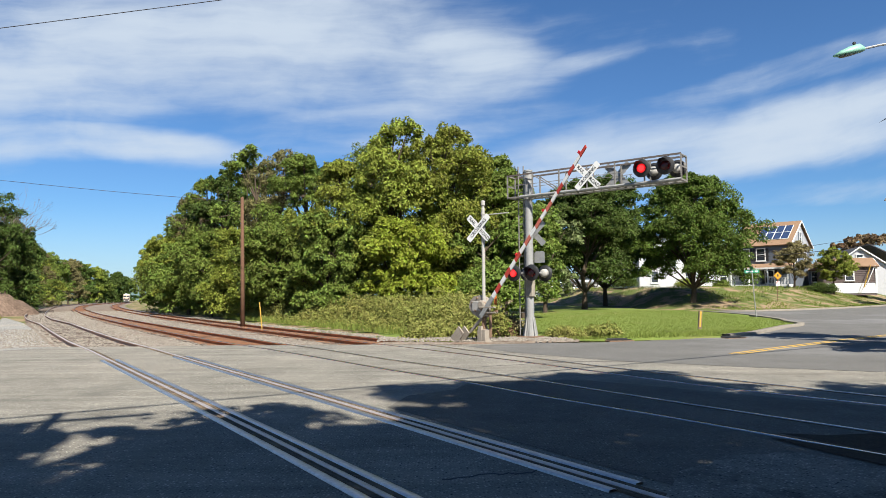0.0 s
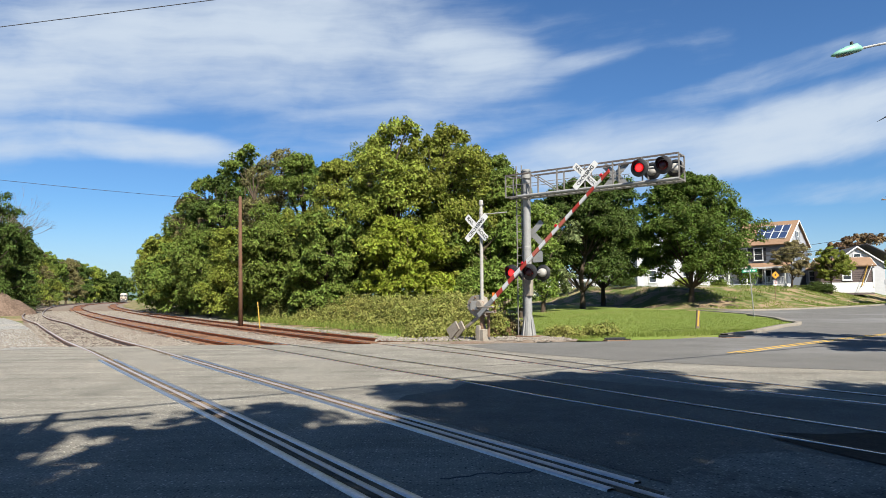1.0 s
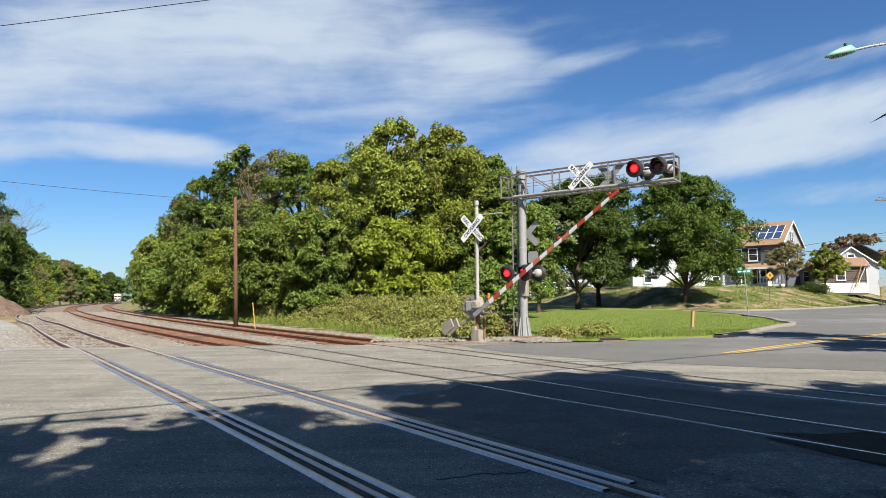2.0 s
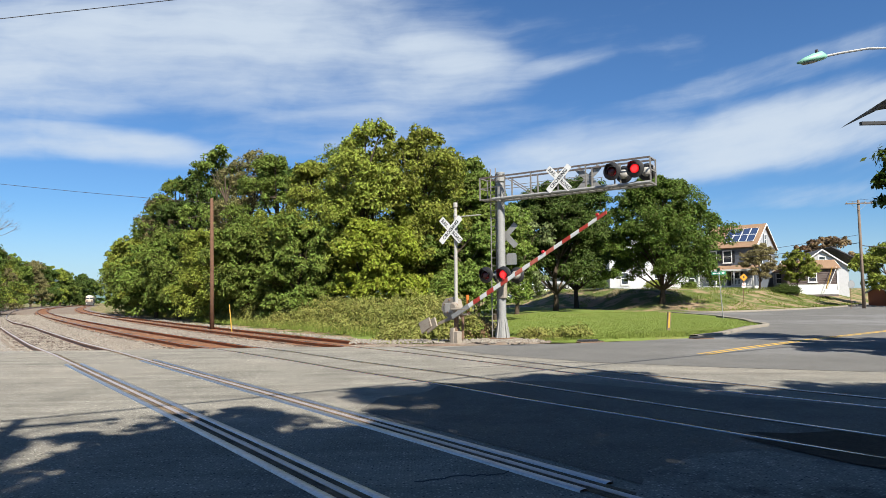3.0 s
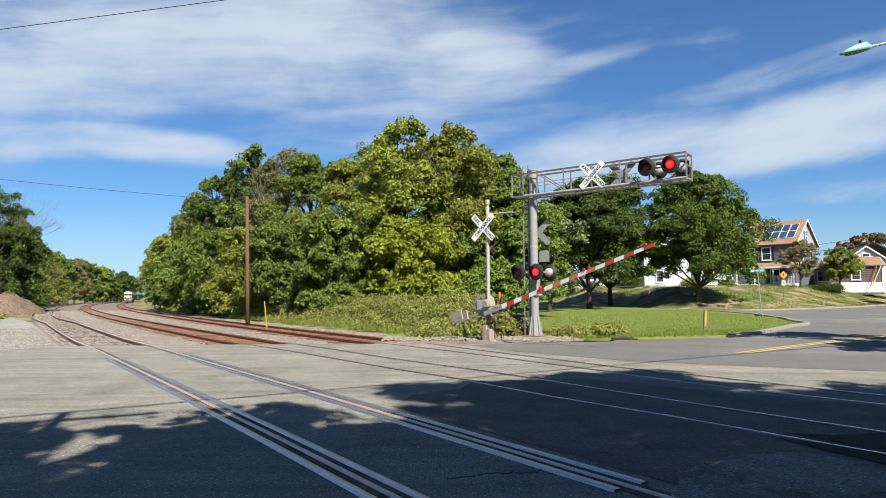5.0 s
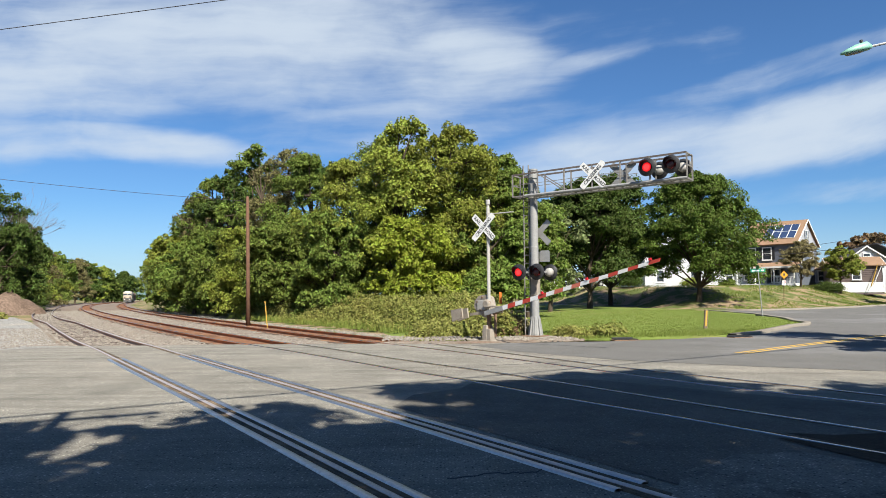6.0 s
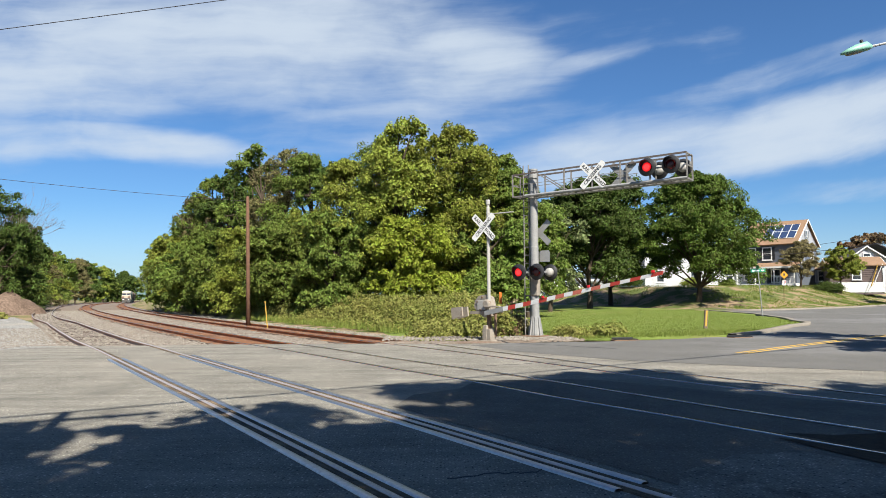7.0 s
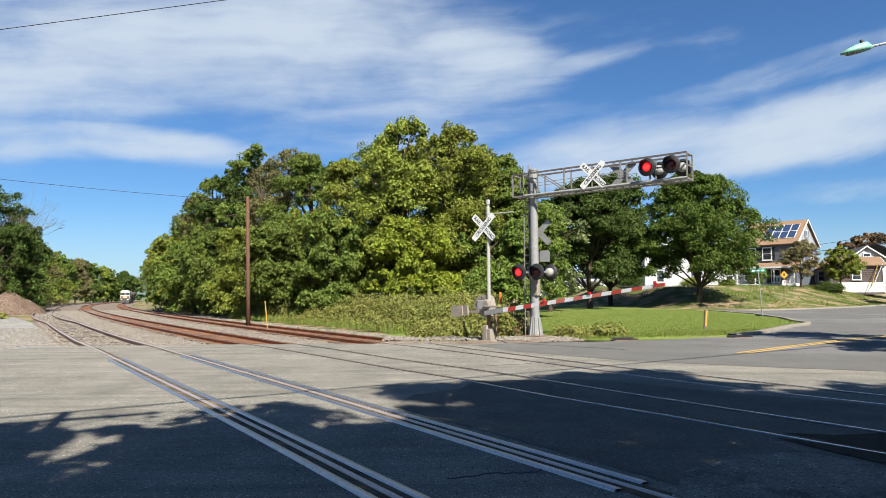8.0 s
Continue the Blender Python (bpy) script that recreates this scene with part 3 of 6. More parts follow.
def rail_offset(k, side, y):
    """How far to the side of its track's middle line a rail lies; the crossing's tracks lean and close up there."""
    if k == "a":
        return side * 0.88 + float(np.interp(y, (5, 8, 11, 21, 26, 45, 56, 68, 97), (-0.08, -0.01, 0.02, 0.0, -0.15, -0.17, -0.75, -0.9, -0.4)))
    table = {("b", -1): ((6, 9, 11, 13.2, 15, 18.8, 23, 26), (-0.58, -0.47, -0.52, -0.38, -0.5, -0.5, -0.62, -0.752)),
             ("b", 1): ((6, 9.3, 11, 13.5, 15, 17, 20.4, 23.6, 26), (0.62, 0.67, 0.75, 0.9, 0.82, 0.75, 0.84, 0.69, 0.752)),
             ("c", -1): ((9, 10.4, 12, 13.7, 15.2, 17.1, 19.5, 22.4, 26), (-0.92, -0.98, -1.15, -1.1, -0.94, -0.82, -0.7, -0.68, -0.752)),
             ("c", 1): ((9, 11, 13.2, 14.8, 16.5, 18.6, 20, 21.5, 26), (0.05, -0.05, -0.06, -0.15, 0.0, 0.15, 0.24, 0.42, 0.752))}[k, side]
    return float(np.interp(y, *table))


def build_track(k, half, label):
    t = empty("railway_track", Matrix(), label, "railway track", "parallel tracks", "structure")
    near, far = np.arange(-14, 23.0, 1.0), np.concatenate([np.arange(22, 60, 1.0), np.arange(60, 420, 4.0)])
    ys = np.concatenate([near[:-1], far])
    lift = 0.0 if k == "a" else -0.008
    head = [(-0.036, -0.03), (-0.036, 0.012 + lift), (-0.026, 0.02 + lift), (0.026, 0.02 + lift), (0.036, 0.012 + lift), (0.036, -0.03), (0.012, -0.05), (0.012, -0.13),
            (0.07, -0.15), (0.07, -0.17), (-0.07, -0.17), (-0.07, -0.15), (-0.012, -0.13), (-0.012, -0.05)]
    for s in (-1, 1):
        v, f = sweep(k, lambda y: rail_offset(k, s, y), ys, head)
        mi = [0 if (i % 14) in (1, 2, 3) else 1 for i in range(len(f))]
        raw("rail", v, f, [M["rail_top" if k == "a" else "rail_polished"], M["rail_side_pale" if k == "a" else "rail_side"]], t, mat_index=mi)
        strip = np.arange(-12, 22.2, 1.0)
        g = 0.045 if k == "a" else 0.03
        v, f = sweep(k, lambda y: rail_offset(k, s, y) - s * (0.04 + g), strip, [(-g, -0.02), (-g, 0.0085), (g, 0.0085), (g, -0.02)])
        raw("flangeway", v, f, M["groove"], t)["label"] = "dirt-filled groove"
        if k == "a":
            for o, ya, w in ((s * 0.175, 4.9, 0.048), (-s * 0.165, 4.6, 0.048)):
                stop = np.arange(ya + (0.55 if s * o < 0 else 0.25) if s > 0 else -6.0, 18.4, 0.8)
                v, f = sweep(k, lambda y: rail_offset(k, s, y) + o, stop, [(-w, -0.03), (-w, 0.014), (-w + 0.012, 0.022), (w - 0.012, 0.022), (w, 0.014), (w, -0.03)])
                raw("guard_rail", v, f, M["rail_worn"], t)["label"] = "worn steel guard strip in the roadway"
            v, f = sweep(k, lambda y: rail_offset(k, s, y) + s * 0.088, np.arange(-6, 18.4, 1.0), [(-0.05, -0.02), (-0.05, 0.009), (0.05, 0.009), (0.05, -0.02)])
            raw("flangeway", v, f, M["groove"], t)
    if k != "a":
        v, f = sweep(k, 0.0, np.concatenate([np.arange(22.4, 60, 1.5), np.arange(60, 300, 6.0)]), [(-1.25, -0.3), (-1.05, -0.128), (-0.5, -0.12), (0.5, -0.12), (1.05, -0.128), (1.25, -0.3)])
        raw("rusty_bed", v, f, M["ballast_rust"], t)["label"] = "rust-stained stones between the rails"
    bm = box(bmesh.new(), (2.6, 0.23, 0.16), None, 0.012)
    first = part("sleeper", bm, M["tie"], t)
    rnd = random.Random(ord(k))
    y = 23.0
    i = 0
    while y < 110 and i < 190:
        d = Vector((track_x(k, y + 0.5) - track_x(k, y - 0.5), 1, 0))
        m = Matrix.Translation((track_x(k, y), y, (-0.225 if k != "a" else -0.236) + rnd.uniform(0, 0.025))) @ pose(0, 0, 0, 0, 0, math.degrees(math.atan2(d.y, d.x)) + 90 + rnd.uniform(-1.5, 1.5))
        if i == 0:
            first.matrix_basis = m
        else:
            share("sleeper", first.data, t, m)
        y += 0.47
        i += 1
    return t


build_track("a", 0.86, "rusty siding track with steel guard strips across the road")
build_track("b", 0.752, "rusty main track on stone ballast beside the siding")
build_track("c", 0.752, "rusty main track on which the train runs")


def strip_along(points, w, z, mat, name, label, dz=0.0, thick=0.02, category="kerb", parent=None):
    """A flat-topped band of width w along a line of points, its top z over the land."""
    P = []
    for a, b in zip(points, points[1:]):
        k = max(1, int((Vector(b) - Vector(a)).length / 1.5))
        P += [Vector(a).lerp(Vector(b), i / k) for i in range(k)]
    P = np.array([tuple(p) for p in P] + [points[-1]], float)
    T = np.gradient(P, axis=0)
    T /= np.linalg.norm(T, axis=1)[:, None]
    N = np.stack([T[:, 1], -T[:, 0]], 1)
    verts, faces = [], []
    for p, nn in zip(P, N):
        g = ground_z(*p)
        for o, h in ((-w / 2, z - thick), (-w / 2, z - 0.015), (-w / 2 + 0.015, z), (w / 2 - 0.015, z), (w / 2, z - 0.015), (w / 2, z - thick)):
            q = p + nn * o
            verts.append((q[0], q[1], g + h))
    for j in range(len(P) - 1):
        for i in range(5):
            faces.append((j * 6 + i, j * 6 + i + 1, (j + 1) * 6 + i + 1, (j + 1) * 6 + i))
    return tagged(raw(name, verts, faces, mat, parent), label, category, "", "structure") if not parent else raw(name, verts, faces, mat, parent)


sheet("lawn", ISLAND, M["grass"], 0.07, 1.0, drop=0.09, label="mown green grass island between road and tracks", category="lawn")
strip_along(ISLAND[4:14], 0.34, 0.13, M["kerb"], "kerb", "pale cracked concrete kerb round the grass island", thick=0.2)
strip_along(FAR_KERB, 0.30, 0.14, M["kerb"], "kerb", "concrete kerb below the grassy bank", thick=0.2)
YEL = [(8.2, 18.3), (10.7, 20.5), (14.2, 23.4), (17.9, 26.3), (23, 30.2), (30, 36), (38, 44.0), (52, 58)]
for o in (-0.12, 0.12):
    strip_along([(x - o * 0.62, y + o * 0.78) for x, y in YEL], 0.11, 0.012, M["yellow_paint"], "road_marking", "double yellow centre line on the street", thick=0.02, category="road marking")

# seams and cracks in the asphalt
for line in ([(0.0, 5.9), (0.45, 6.1), (0.7, 6.05), (1.05, 6.3), (1.35, 6.35)], [(1.0, 15.4), (2.2, 15.9), (3.4, 16.4), (4.9, 16.3), (6.8, 17.6), (9.0, 18.6)],
             [(9, 22.6), (14, 27.2), (20, 33), (27, 40)]):
    rc = random.Random(int(line[0][0] * 10))
    pts = []
    for (xa, ya), (xb, yb) in zip(line, line[1:]):
        for i in range(5):
            s = i / 5
            pts.append((xa + (xb - xa) * s + rc.uniform(-.04, .04), ya + (yb - ya) * s + rc.uniform(-.05, .05)))
    strip_along(pts, 0.03, 0.0085, M["wire"], "road_crack", "thin dark tarred crack in the asphalt", thick=0.02, category="road crack")
sheet("gravel_apron", [(-2.4, 23.05), (0.4, 22.65), (2.3, 23.0), (5.0, 23.6), (5.3, 24.6), (4.5, 25.4), (2.5, 26.2), (-2.6, 26.0)], M["ballast"], 0.078, 0.7, drop=0.075, label="stony gravel round the signal bases", category="gravel")


def build_lot_stones():
    rng = np.random.default_rng(8)
    V, F = [], []
    base = np.array([(-1, -.7, -.3), (1, -.8, -.3), (.9, .8, -.3), (-.8, .9, -.3), (-.5, -.4, .6), (.6, -.3, .5), (.4, .5, .7), (-.5, .4, .45)])
    quad = np.array([(4, 5, 6, 7), (0, 1, 5, 4), (1, 2, 6, 5), (2, 3, 7, 6), (3, 0, 4, 7)])
    while len(V) < 9000:
        y = 18.5 + 22 * rng.random() ** 1.5
        edge = track_x("a", y) - 1.6
        x = edge - rng.random() ** 1.6 * 12
        if y < 20.6 + (x + 14.4) * 0.13 + (2.0 if x > -14.4 else 0):
            continue
        p = base * rng.uniform(0.012, 0.035) * rng.uniform(0.75, 1.2, 3) + (x, y, ground_z(x, y) - 0.012)
        F.append(quad + len(V) * 8)
        V.append(p)
    for i in range(1600):
        x, y = rng.uniform(-2.2, 4.8), rng.uniform(23.2, 25.8)
        F.append(quad + len(V) * 8)
        V.append(base * rng.uniform(0.015, 0.045) * rng.uniform(0.75, 1.2, 3) + (x, y, 0.082))
    tagged(raw("gravel_stones", np.concatenate(V), np.concatenate(F), M["stone"]), "loose pale stones on the gravel lot and apron", "stones", "", "stuff")


build_lot_stones()


# ---- trees ----
def limb(V, F, a, b, r0, r1, seg=6):
    """Adds a tapered limb from a to b to the lists of corners and faces."""
    a, b = np.array(a, float), np.array(b, float)
    d = b - a
    d /= np.linalg.norm(d) + 1e-9
    u = np.cross(d, (0.3, 0.9, 0.2))
    u /= np.linalg.norm(u) + 1e-9
    w = np.cross(d, u)
    k = len(V)
    for p, r in ((a, r0), (b, r1)):
        for i in range(seg):
            t = 2 * math.pi * i / seg
            V.append(p + (u * math.cos(t) + w * math.sin(t)) * r)
    for i in range(seg):
        F.append((k + i, k + (i + 1) % seg, k + seg + (i + 1) % seg, k + seg + i))


def leaf_cloud(rng, centres, radii, per, size, droop=0.25, flat=0.72, corners=4):
    """Leaves as small folded quads round the given cluster centres; clusters are dense outside and thin inside."""
    n = len(centres) * per
    c = np.repeat(centres, per, 0)
    r = np.repeat(radii, per)
    d = rng.normal(size=(n, 3))
    d /= np.linalg.norm(d, axis=1)[:, None]
    d[:, 2] = np.where(d[:, 2] < -0.55, -d[:, 2] * 0.6, d[:, 2])
    rad = r * (0.45 + 0.6 * rng.random(n) ** 0.6 + 0.35 * (rng.random(n) > 0.95))
    pos = c + d * rad[:, None] * np.array([1, 1, flat])
    pos[:, 2] -= droop * (np.linalg.norm(d[:, :2], axis=1) ** 2) * r
    nor = d * 1.0 + rng.normal(scale=0.55, size=(n, 3)) + np.array([0, 0, 0.45])
    nor /= np.linalg.norm(nor, axis=1)[:, None]
    out = d * np.array([1, 1, 0.3]) + rng.normal(scale=0.45, size=(n, 3)) + np.array([0, 0, -0.35])
    t = out - nor * (out * nor).sum(1)[:, None]
    t /= np.linalg.norm(t, axis=1)[:, None] + 1e-9
    b = np.cross(nor, t)
    s = (size * rng.uniform(0.6, 1.25, n))[:, None]
    V = np.stack([pos - t * s, pos + b * s * 0.45 - nor * s * 0.12, pos + t * s * 0.95 - nor * s * 0.2, pos - b * s * 0.45 - nor * s * 0.12], 1)
    if corners == 3:
        V = np.stack([V[:, 0], V[:, 1] * 1.25 - V[:, 3] * 0.25, V[:, 2] * 0.8 + V[:, 3] * 0.2], 1)
    return V.reshape(-1, 3), np.arange(n * corners).reshape(-1, corners)


def crown_points(rng, height, spread, start, clusters, shape):
    """Cluster centres in an uneven crown: lobes of different size round limbs."""
    lobes = []
    k = max(6, int(clusters / (12 if clusters < 300 else 15)))
    for i in range(k):
        h = rng.uniform(0, 1) ** 0.85
        prof = {"round": math.sin(math.pi * (0.12 + 0.80 * h)) ** 0.7, "tall": (1 - h) ** 0.45 * (0.55 + 0.45 * min(1, h * 5)), "wide": math.sin(math.pi * (0.2 + 0.7 * h)) ** 0.5, "full": 0.98 * (1 - h ** 2.2) ** 0.5 + 0.05}[shape]
        a = 2.4 * i + rng.uniform(-0.5, 0.5)
        rr = spread * prof * rng.uniform(0.45, 0.82)
        lobes.append((rr * math.cos(a), rr * math.sin(a), start + (height - start) * (0.06 + 0.86 * h), spread * rng.uniform(0.27, 0.45) * (0.62 + 0.45 * prof)))
    lobes.append((rng.uniform(-.15, .15) * spread, rng.uniform(-.15, .15) * spread, height - spread * 0.22, spread * 0.26))
    C, R = [], []
    for i in range(clusters):
        lx, ly, lz, lr = lobes[i % len(lobes)]
        d = rng.normal(size=3)
        d /= np.linalg.norm(d)
        if d[2] < -0.6:
            d[2] *= -0.5
        q = np.array([lx, ly, lz]) + d * lr * rng.uniform(0.6, 1.05) * np.array([1, 1, 0.8])
        q[2] = min(max(q[2], start * 0.8), height)
        C.append(q)
        R.append(lr * rng.uniform(0.20, 0.50))
    return np.array(C), np.array(R), lobes


def tree(seed, x, y, height, spread, mat, label, name="tree", shape="round", start=None, clusters=150, per=75, size=0.20, bare=0.0, trunk_r=None, category="tree", group="", sink=0.1, droop=0.25):
    rng = np.random.default_rng(seed)
    start = height * 0.22 if start is None else start
    t = empty(name, pose(x, y, ground_z(x, y) - sink, 0, 0, rng.uniform(0, 360)), label, category, group)
    C, R, lobes = crown_points(rng, height, spread, start, clusters, shape)
    V, F = [], []
    r0 = trunk_r or 0.018 * height + 0.02
    knots = [np.array([rng.uniform(-.12, .12) * i, rng.uniform(-.12, .12) * i, height * 0.8 * i / 6]) for i in range(7)]
    for i in range(6):
        limb(V, F, knots[i], knots[i + 1], r0 * (1.25 if i == 0 else 1 - 0.13 * i), r0 * (1 - 0.13 * (i + 1)), 8)
    for lx, ly, lz, lr in lobes:
        k = min(5, max(1, int(6 * (lz - 0.3 * lr - 0.15 * height) / (0.8 * height))))
        mid = (knots[k] + np.array([lx, ly, lz])) / 2 + np.array([0, 0, 0.25])
        limb(V, F, knots[k], mid, r0 * 0.38, r0 * 0.22, 5)
        limb(V, F, mid, (lx, ly, lz + lr * 0.3), r0 * 0.22, r0 * 0.06, 5)
    for i in range(0, len(C), 3):
        lx, ly, lz, lr = lobes[i % len(lobes)]
        limb(V, F, (lx, ly, lz), C[i], r0 * 0.1, r0 * 0.03, 3)
    raw("trunk", np.array(V), F, M["bark"], t, shade=True)
    if bare < 1:
        lv, lf = leaf_cloud(rng, C, R, per, size, droop, 0.72, 4 if 0 < y < 52 or (x > 8 and 52 <= y < 80) else 3)
        raw("crown", lv, lf, mat, t)
    return t


def bare_tree(seed, x, y, height, label):
    rng = np.random.default_rng(seed)
    t = empty("bare_tree", pose(x, y, ground_z(x, y) - 0.1), label, "tree", "leafless trees")
    V, F = [], []

    def grow(p, d, length, r, depth):
        q = p + d * length
        limb(V, F, p, q, r, r * 0.62, 4)
        if depth:
            for _ in range(3):
                e = d + rng.normal(scale=0.38, size=3) + np.array([0, 0, 0.12])
                grow(q, e / np.linalg.norm(e), length * rng.uniform(0.6, 0.85), r * 0.55, depth - 1)
    grow(np.zeros(3), np.array([0, 0, 1.0]), height * 0.34, height * 0.014, 5)
    raw("branches", np.array(V), F, M["twig"], t)
    return t


def build_woods():
    # the wood beside the tracks, from the crossing outwards: x, y, height, spread, leaf, shape
    rows = ((-3.0, 47, 14.6, 4.6, "leaf_walnut", "full"), (0.9, 47, 14.4, 4.4, "leaf_walnut", "full"), (4.2, 49.5, 12.6, 3.6, "leaf_mid", "full"),
            (-7.4, 51, 12.8, 4.2, "leaf_walnut", "full"), (-11.6, 56, 14.2, 4.0, "leaf_mid", "full"), (-1.8, 42.6, 6.8, 3.2, "leaf_bright", "wide"),
            (-14.6, 61, 16.0, 4.0, "leaf_olive", "full"), (-19.8, 70, 18.2, 4.8, "leaf_mid", "full"), (-24.5, 75, 17.0, 4.6, "leaf_dark", "full"),
            (-29.0, 82, 17.0, 4.8, "leaf_mid", "full"), (-34.0, 91, 16.4, 5.0, "leaf_olive", "full"), (-38.5, 99, 17.0, 5.2, "leaf_dark", "full"),
            (-43.5, 108, 16.0, 4.6, "leaf_mid", "full"), (-48.0, 118, 14.0, 4.6, "leaf_walnut", "full"), (-53.5, 130, 13.5, 5.0, "leaf_mid", "full"),
            (-56, 146, 14, 5.0, "leaf_dark", "full"), (-66, 172, 14, 5.5, "leaf_mid", "full"),
            (-7.6, 46.0, 7.4, 3.2, "leaf_mid", "wide"), (-12.6, 51.6, 7.6, 3.4, "leaf_mid", "wide"), (-17.2, 58, 8.0, 3.6, "leaf_walnut", "wide"), (-22.4, 65, 8.6, 3.8, "leaf_mid", "wide"),
            (-27.2, 72, 9.0, 4.0, "leaf_mid", "wide"), (-32.5, 80.5, 9.6, 4.2, "leaf_walnut", "wide"), (-38.0, 90, 10.0, 4.4, "leaf_mid", "wide"), (-43.2, 100, 10.0, 4.4, "leaf_walnut", "wide"), (-47.5, 110, 10, 4.4, "leaf_mid", "wide"),
            (3.4, 44.5, 7.0, 3.0, "leaf_mid", "wide"), (6.2, 47.5, 10.4, 2.9, "leaf_mid", "full"), (2.2, 55, 15.0, 4.4, "leaf_dark", "full"), (-6, 59, 16.0, 5, "leaf_mid", "full"),
            (-13, 70, 16.5, 5, "leaf_dark", "full"), (-26, 88, 18, 5.4, "leaf_mid", "full"), (5.8, 58, 13.0, 3.8, "leaf_dark", "full"))
    words = {"leaf_walnut": "yellow-green", "leaf_mid": "mid-green", "leaf_dark": "dark green", "leaf_olive": "thin olive-brown", "leaf_bright": "bright lime-green", "leaf_silver": "silvery grey-green"}
    for i, (x, y, h, s, lf, sh) in enumerate(rows):
        near = y < 62
        x += 0.12 * max(0.0, y - 84) if y < 125 else 5.0
        tree(100 + i, x, y, h, s, M[lf], "%s %s tree at the edge of the wood" % (words[lf], "bushy low" if sh == "wide" else "tall leafy"), shape=sh,
             start=0.6 if sh == "wide" else h * 0.10, clusters=440 if near else 330, per=92 if near else 66, size=0.135 if near else 0.145 + 0.0008 * y, group="wood beside the tracks", droop=0.35,
             name="tree" if sh != "wide" else "understorey_tree")
    # line of trees on the far side of the siding
    rng = random.Random(21)
    rows, y, k = [], 80.0, 0
    while y < 420:
        rows.append((track_x("a", y) - 7.5 - rng.uniform(0, 1.5), y, rng.uniform(14.0, 17.5) * (1.0 if y < 190 else 1.1), 5.6 + y * 0.006,
                     ("leaf_dark", "leaf_dark", "leaf_dark", "leaf_mid", "leaf_walnut", "leaf_olive", "leaf_mid", "leaf_walnut", "leaf_mid")[min(8, k) if k < 9 else rng.randrange(9)]))
        y += 9 + y * 0.05
        k += 1
    rows += [(-60, 92, 13.0, 5.0, "leaf_dark"), (-56.5, 84, 10.5, 4.6, "leaf_dark")]
    words["leaf_autumn"] = "rust-tinged"
    for i, (x, y, h, s, lf) in enumerate(rows):
        tree(200 + i, x, y, h, s, M[lf], "%s leafy tree in the line beyond the siding" % words[lf], start=0.3, clusters=280, per=70, size=0.14 + 0.0010 * y, group="trees beyond the siding", shape="full")
    for i, (x, y, h) in enumerate(((-61, 92, 16.0), (-59.0, 91, 15.0), (-127, 205, 17), (-144, 246, 18), (-63, 97, 15))):
        bare_tree(300 + i, x, y, h, "leafless grey tree standing above the others")


def bush(seed, x, y, h, s, mat, label, name="bush", per=60, size=0.09, clusters=40, group="", flat=0.8):
    rng = np.random.default_rng(seed)
    t = empty(name, pose(x, y, ground_z(x, y) - 0.05), label, "bush", group)
    d = rng.normal(size=(clusters, 3))
    d /= np.linalg.norm(d, axis=1)[:, None]
    d[:, 2] = np.abs(d[:, 2])
    C = d * np.array([s, s, h * 0.72]) * rng.uniform(0.35, 0.85, clusters)[:, None] + np.array([0, 0, h * 0.12])
    V, F = [], []
    for c in C[::2]:
        limb(V, F, (0, 0, 0), c, 0.02, 0.008, 3)
    raw("stems", np.array(V), F, M["bark"], t)
    lv, lf = leaf_cloud(rng, C, np.full(clusters, 0.33 * min(s, h)), per, size, 0.1, flat)
    lv[:, 2] = np.maximum(lv[:, 2], 0.0)
    raw("leaves", lv, lf, mat, t)
    return t


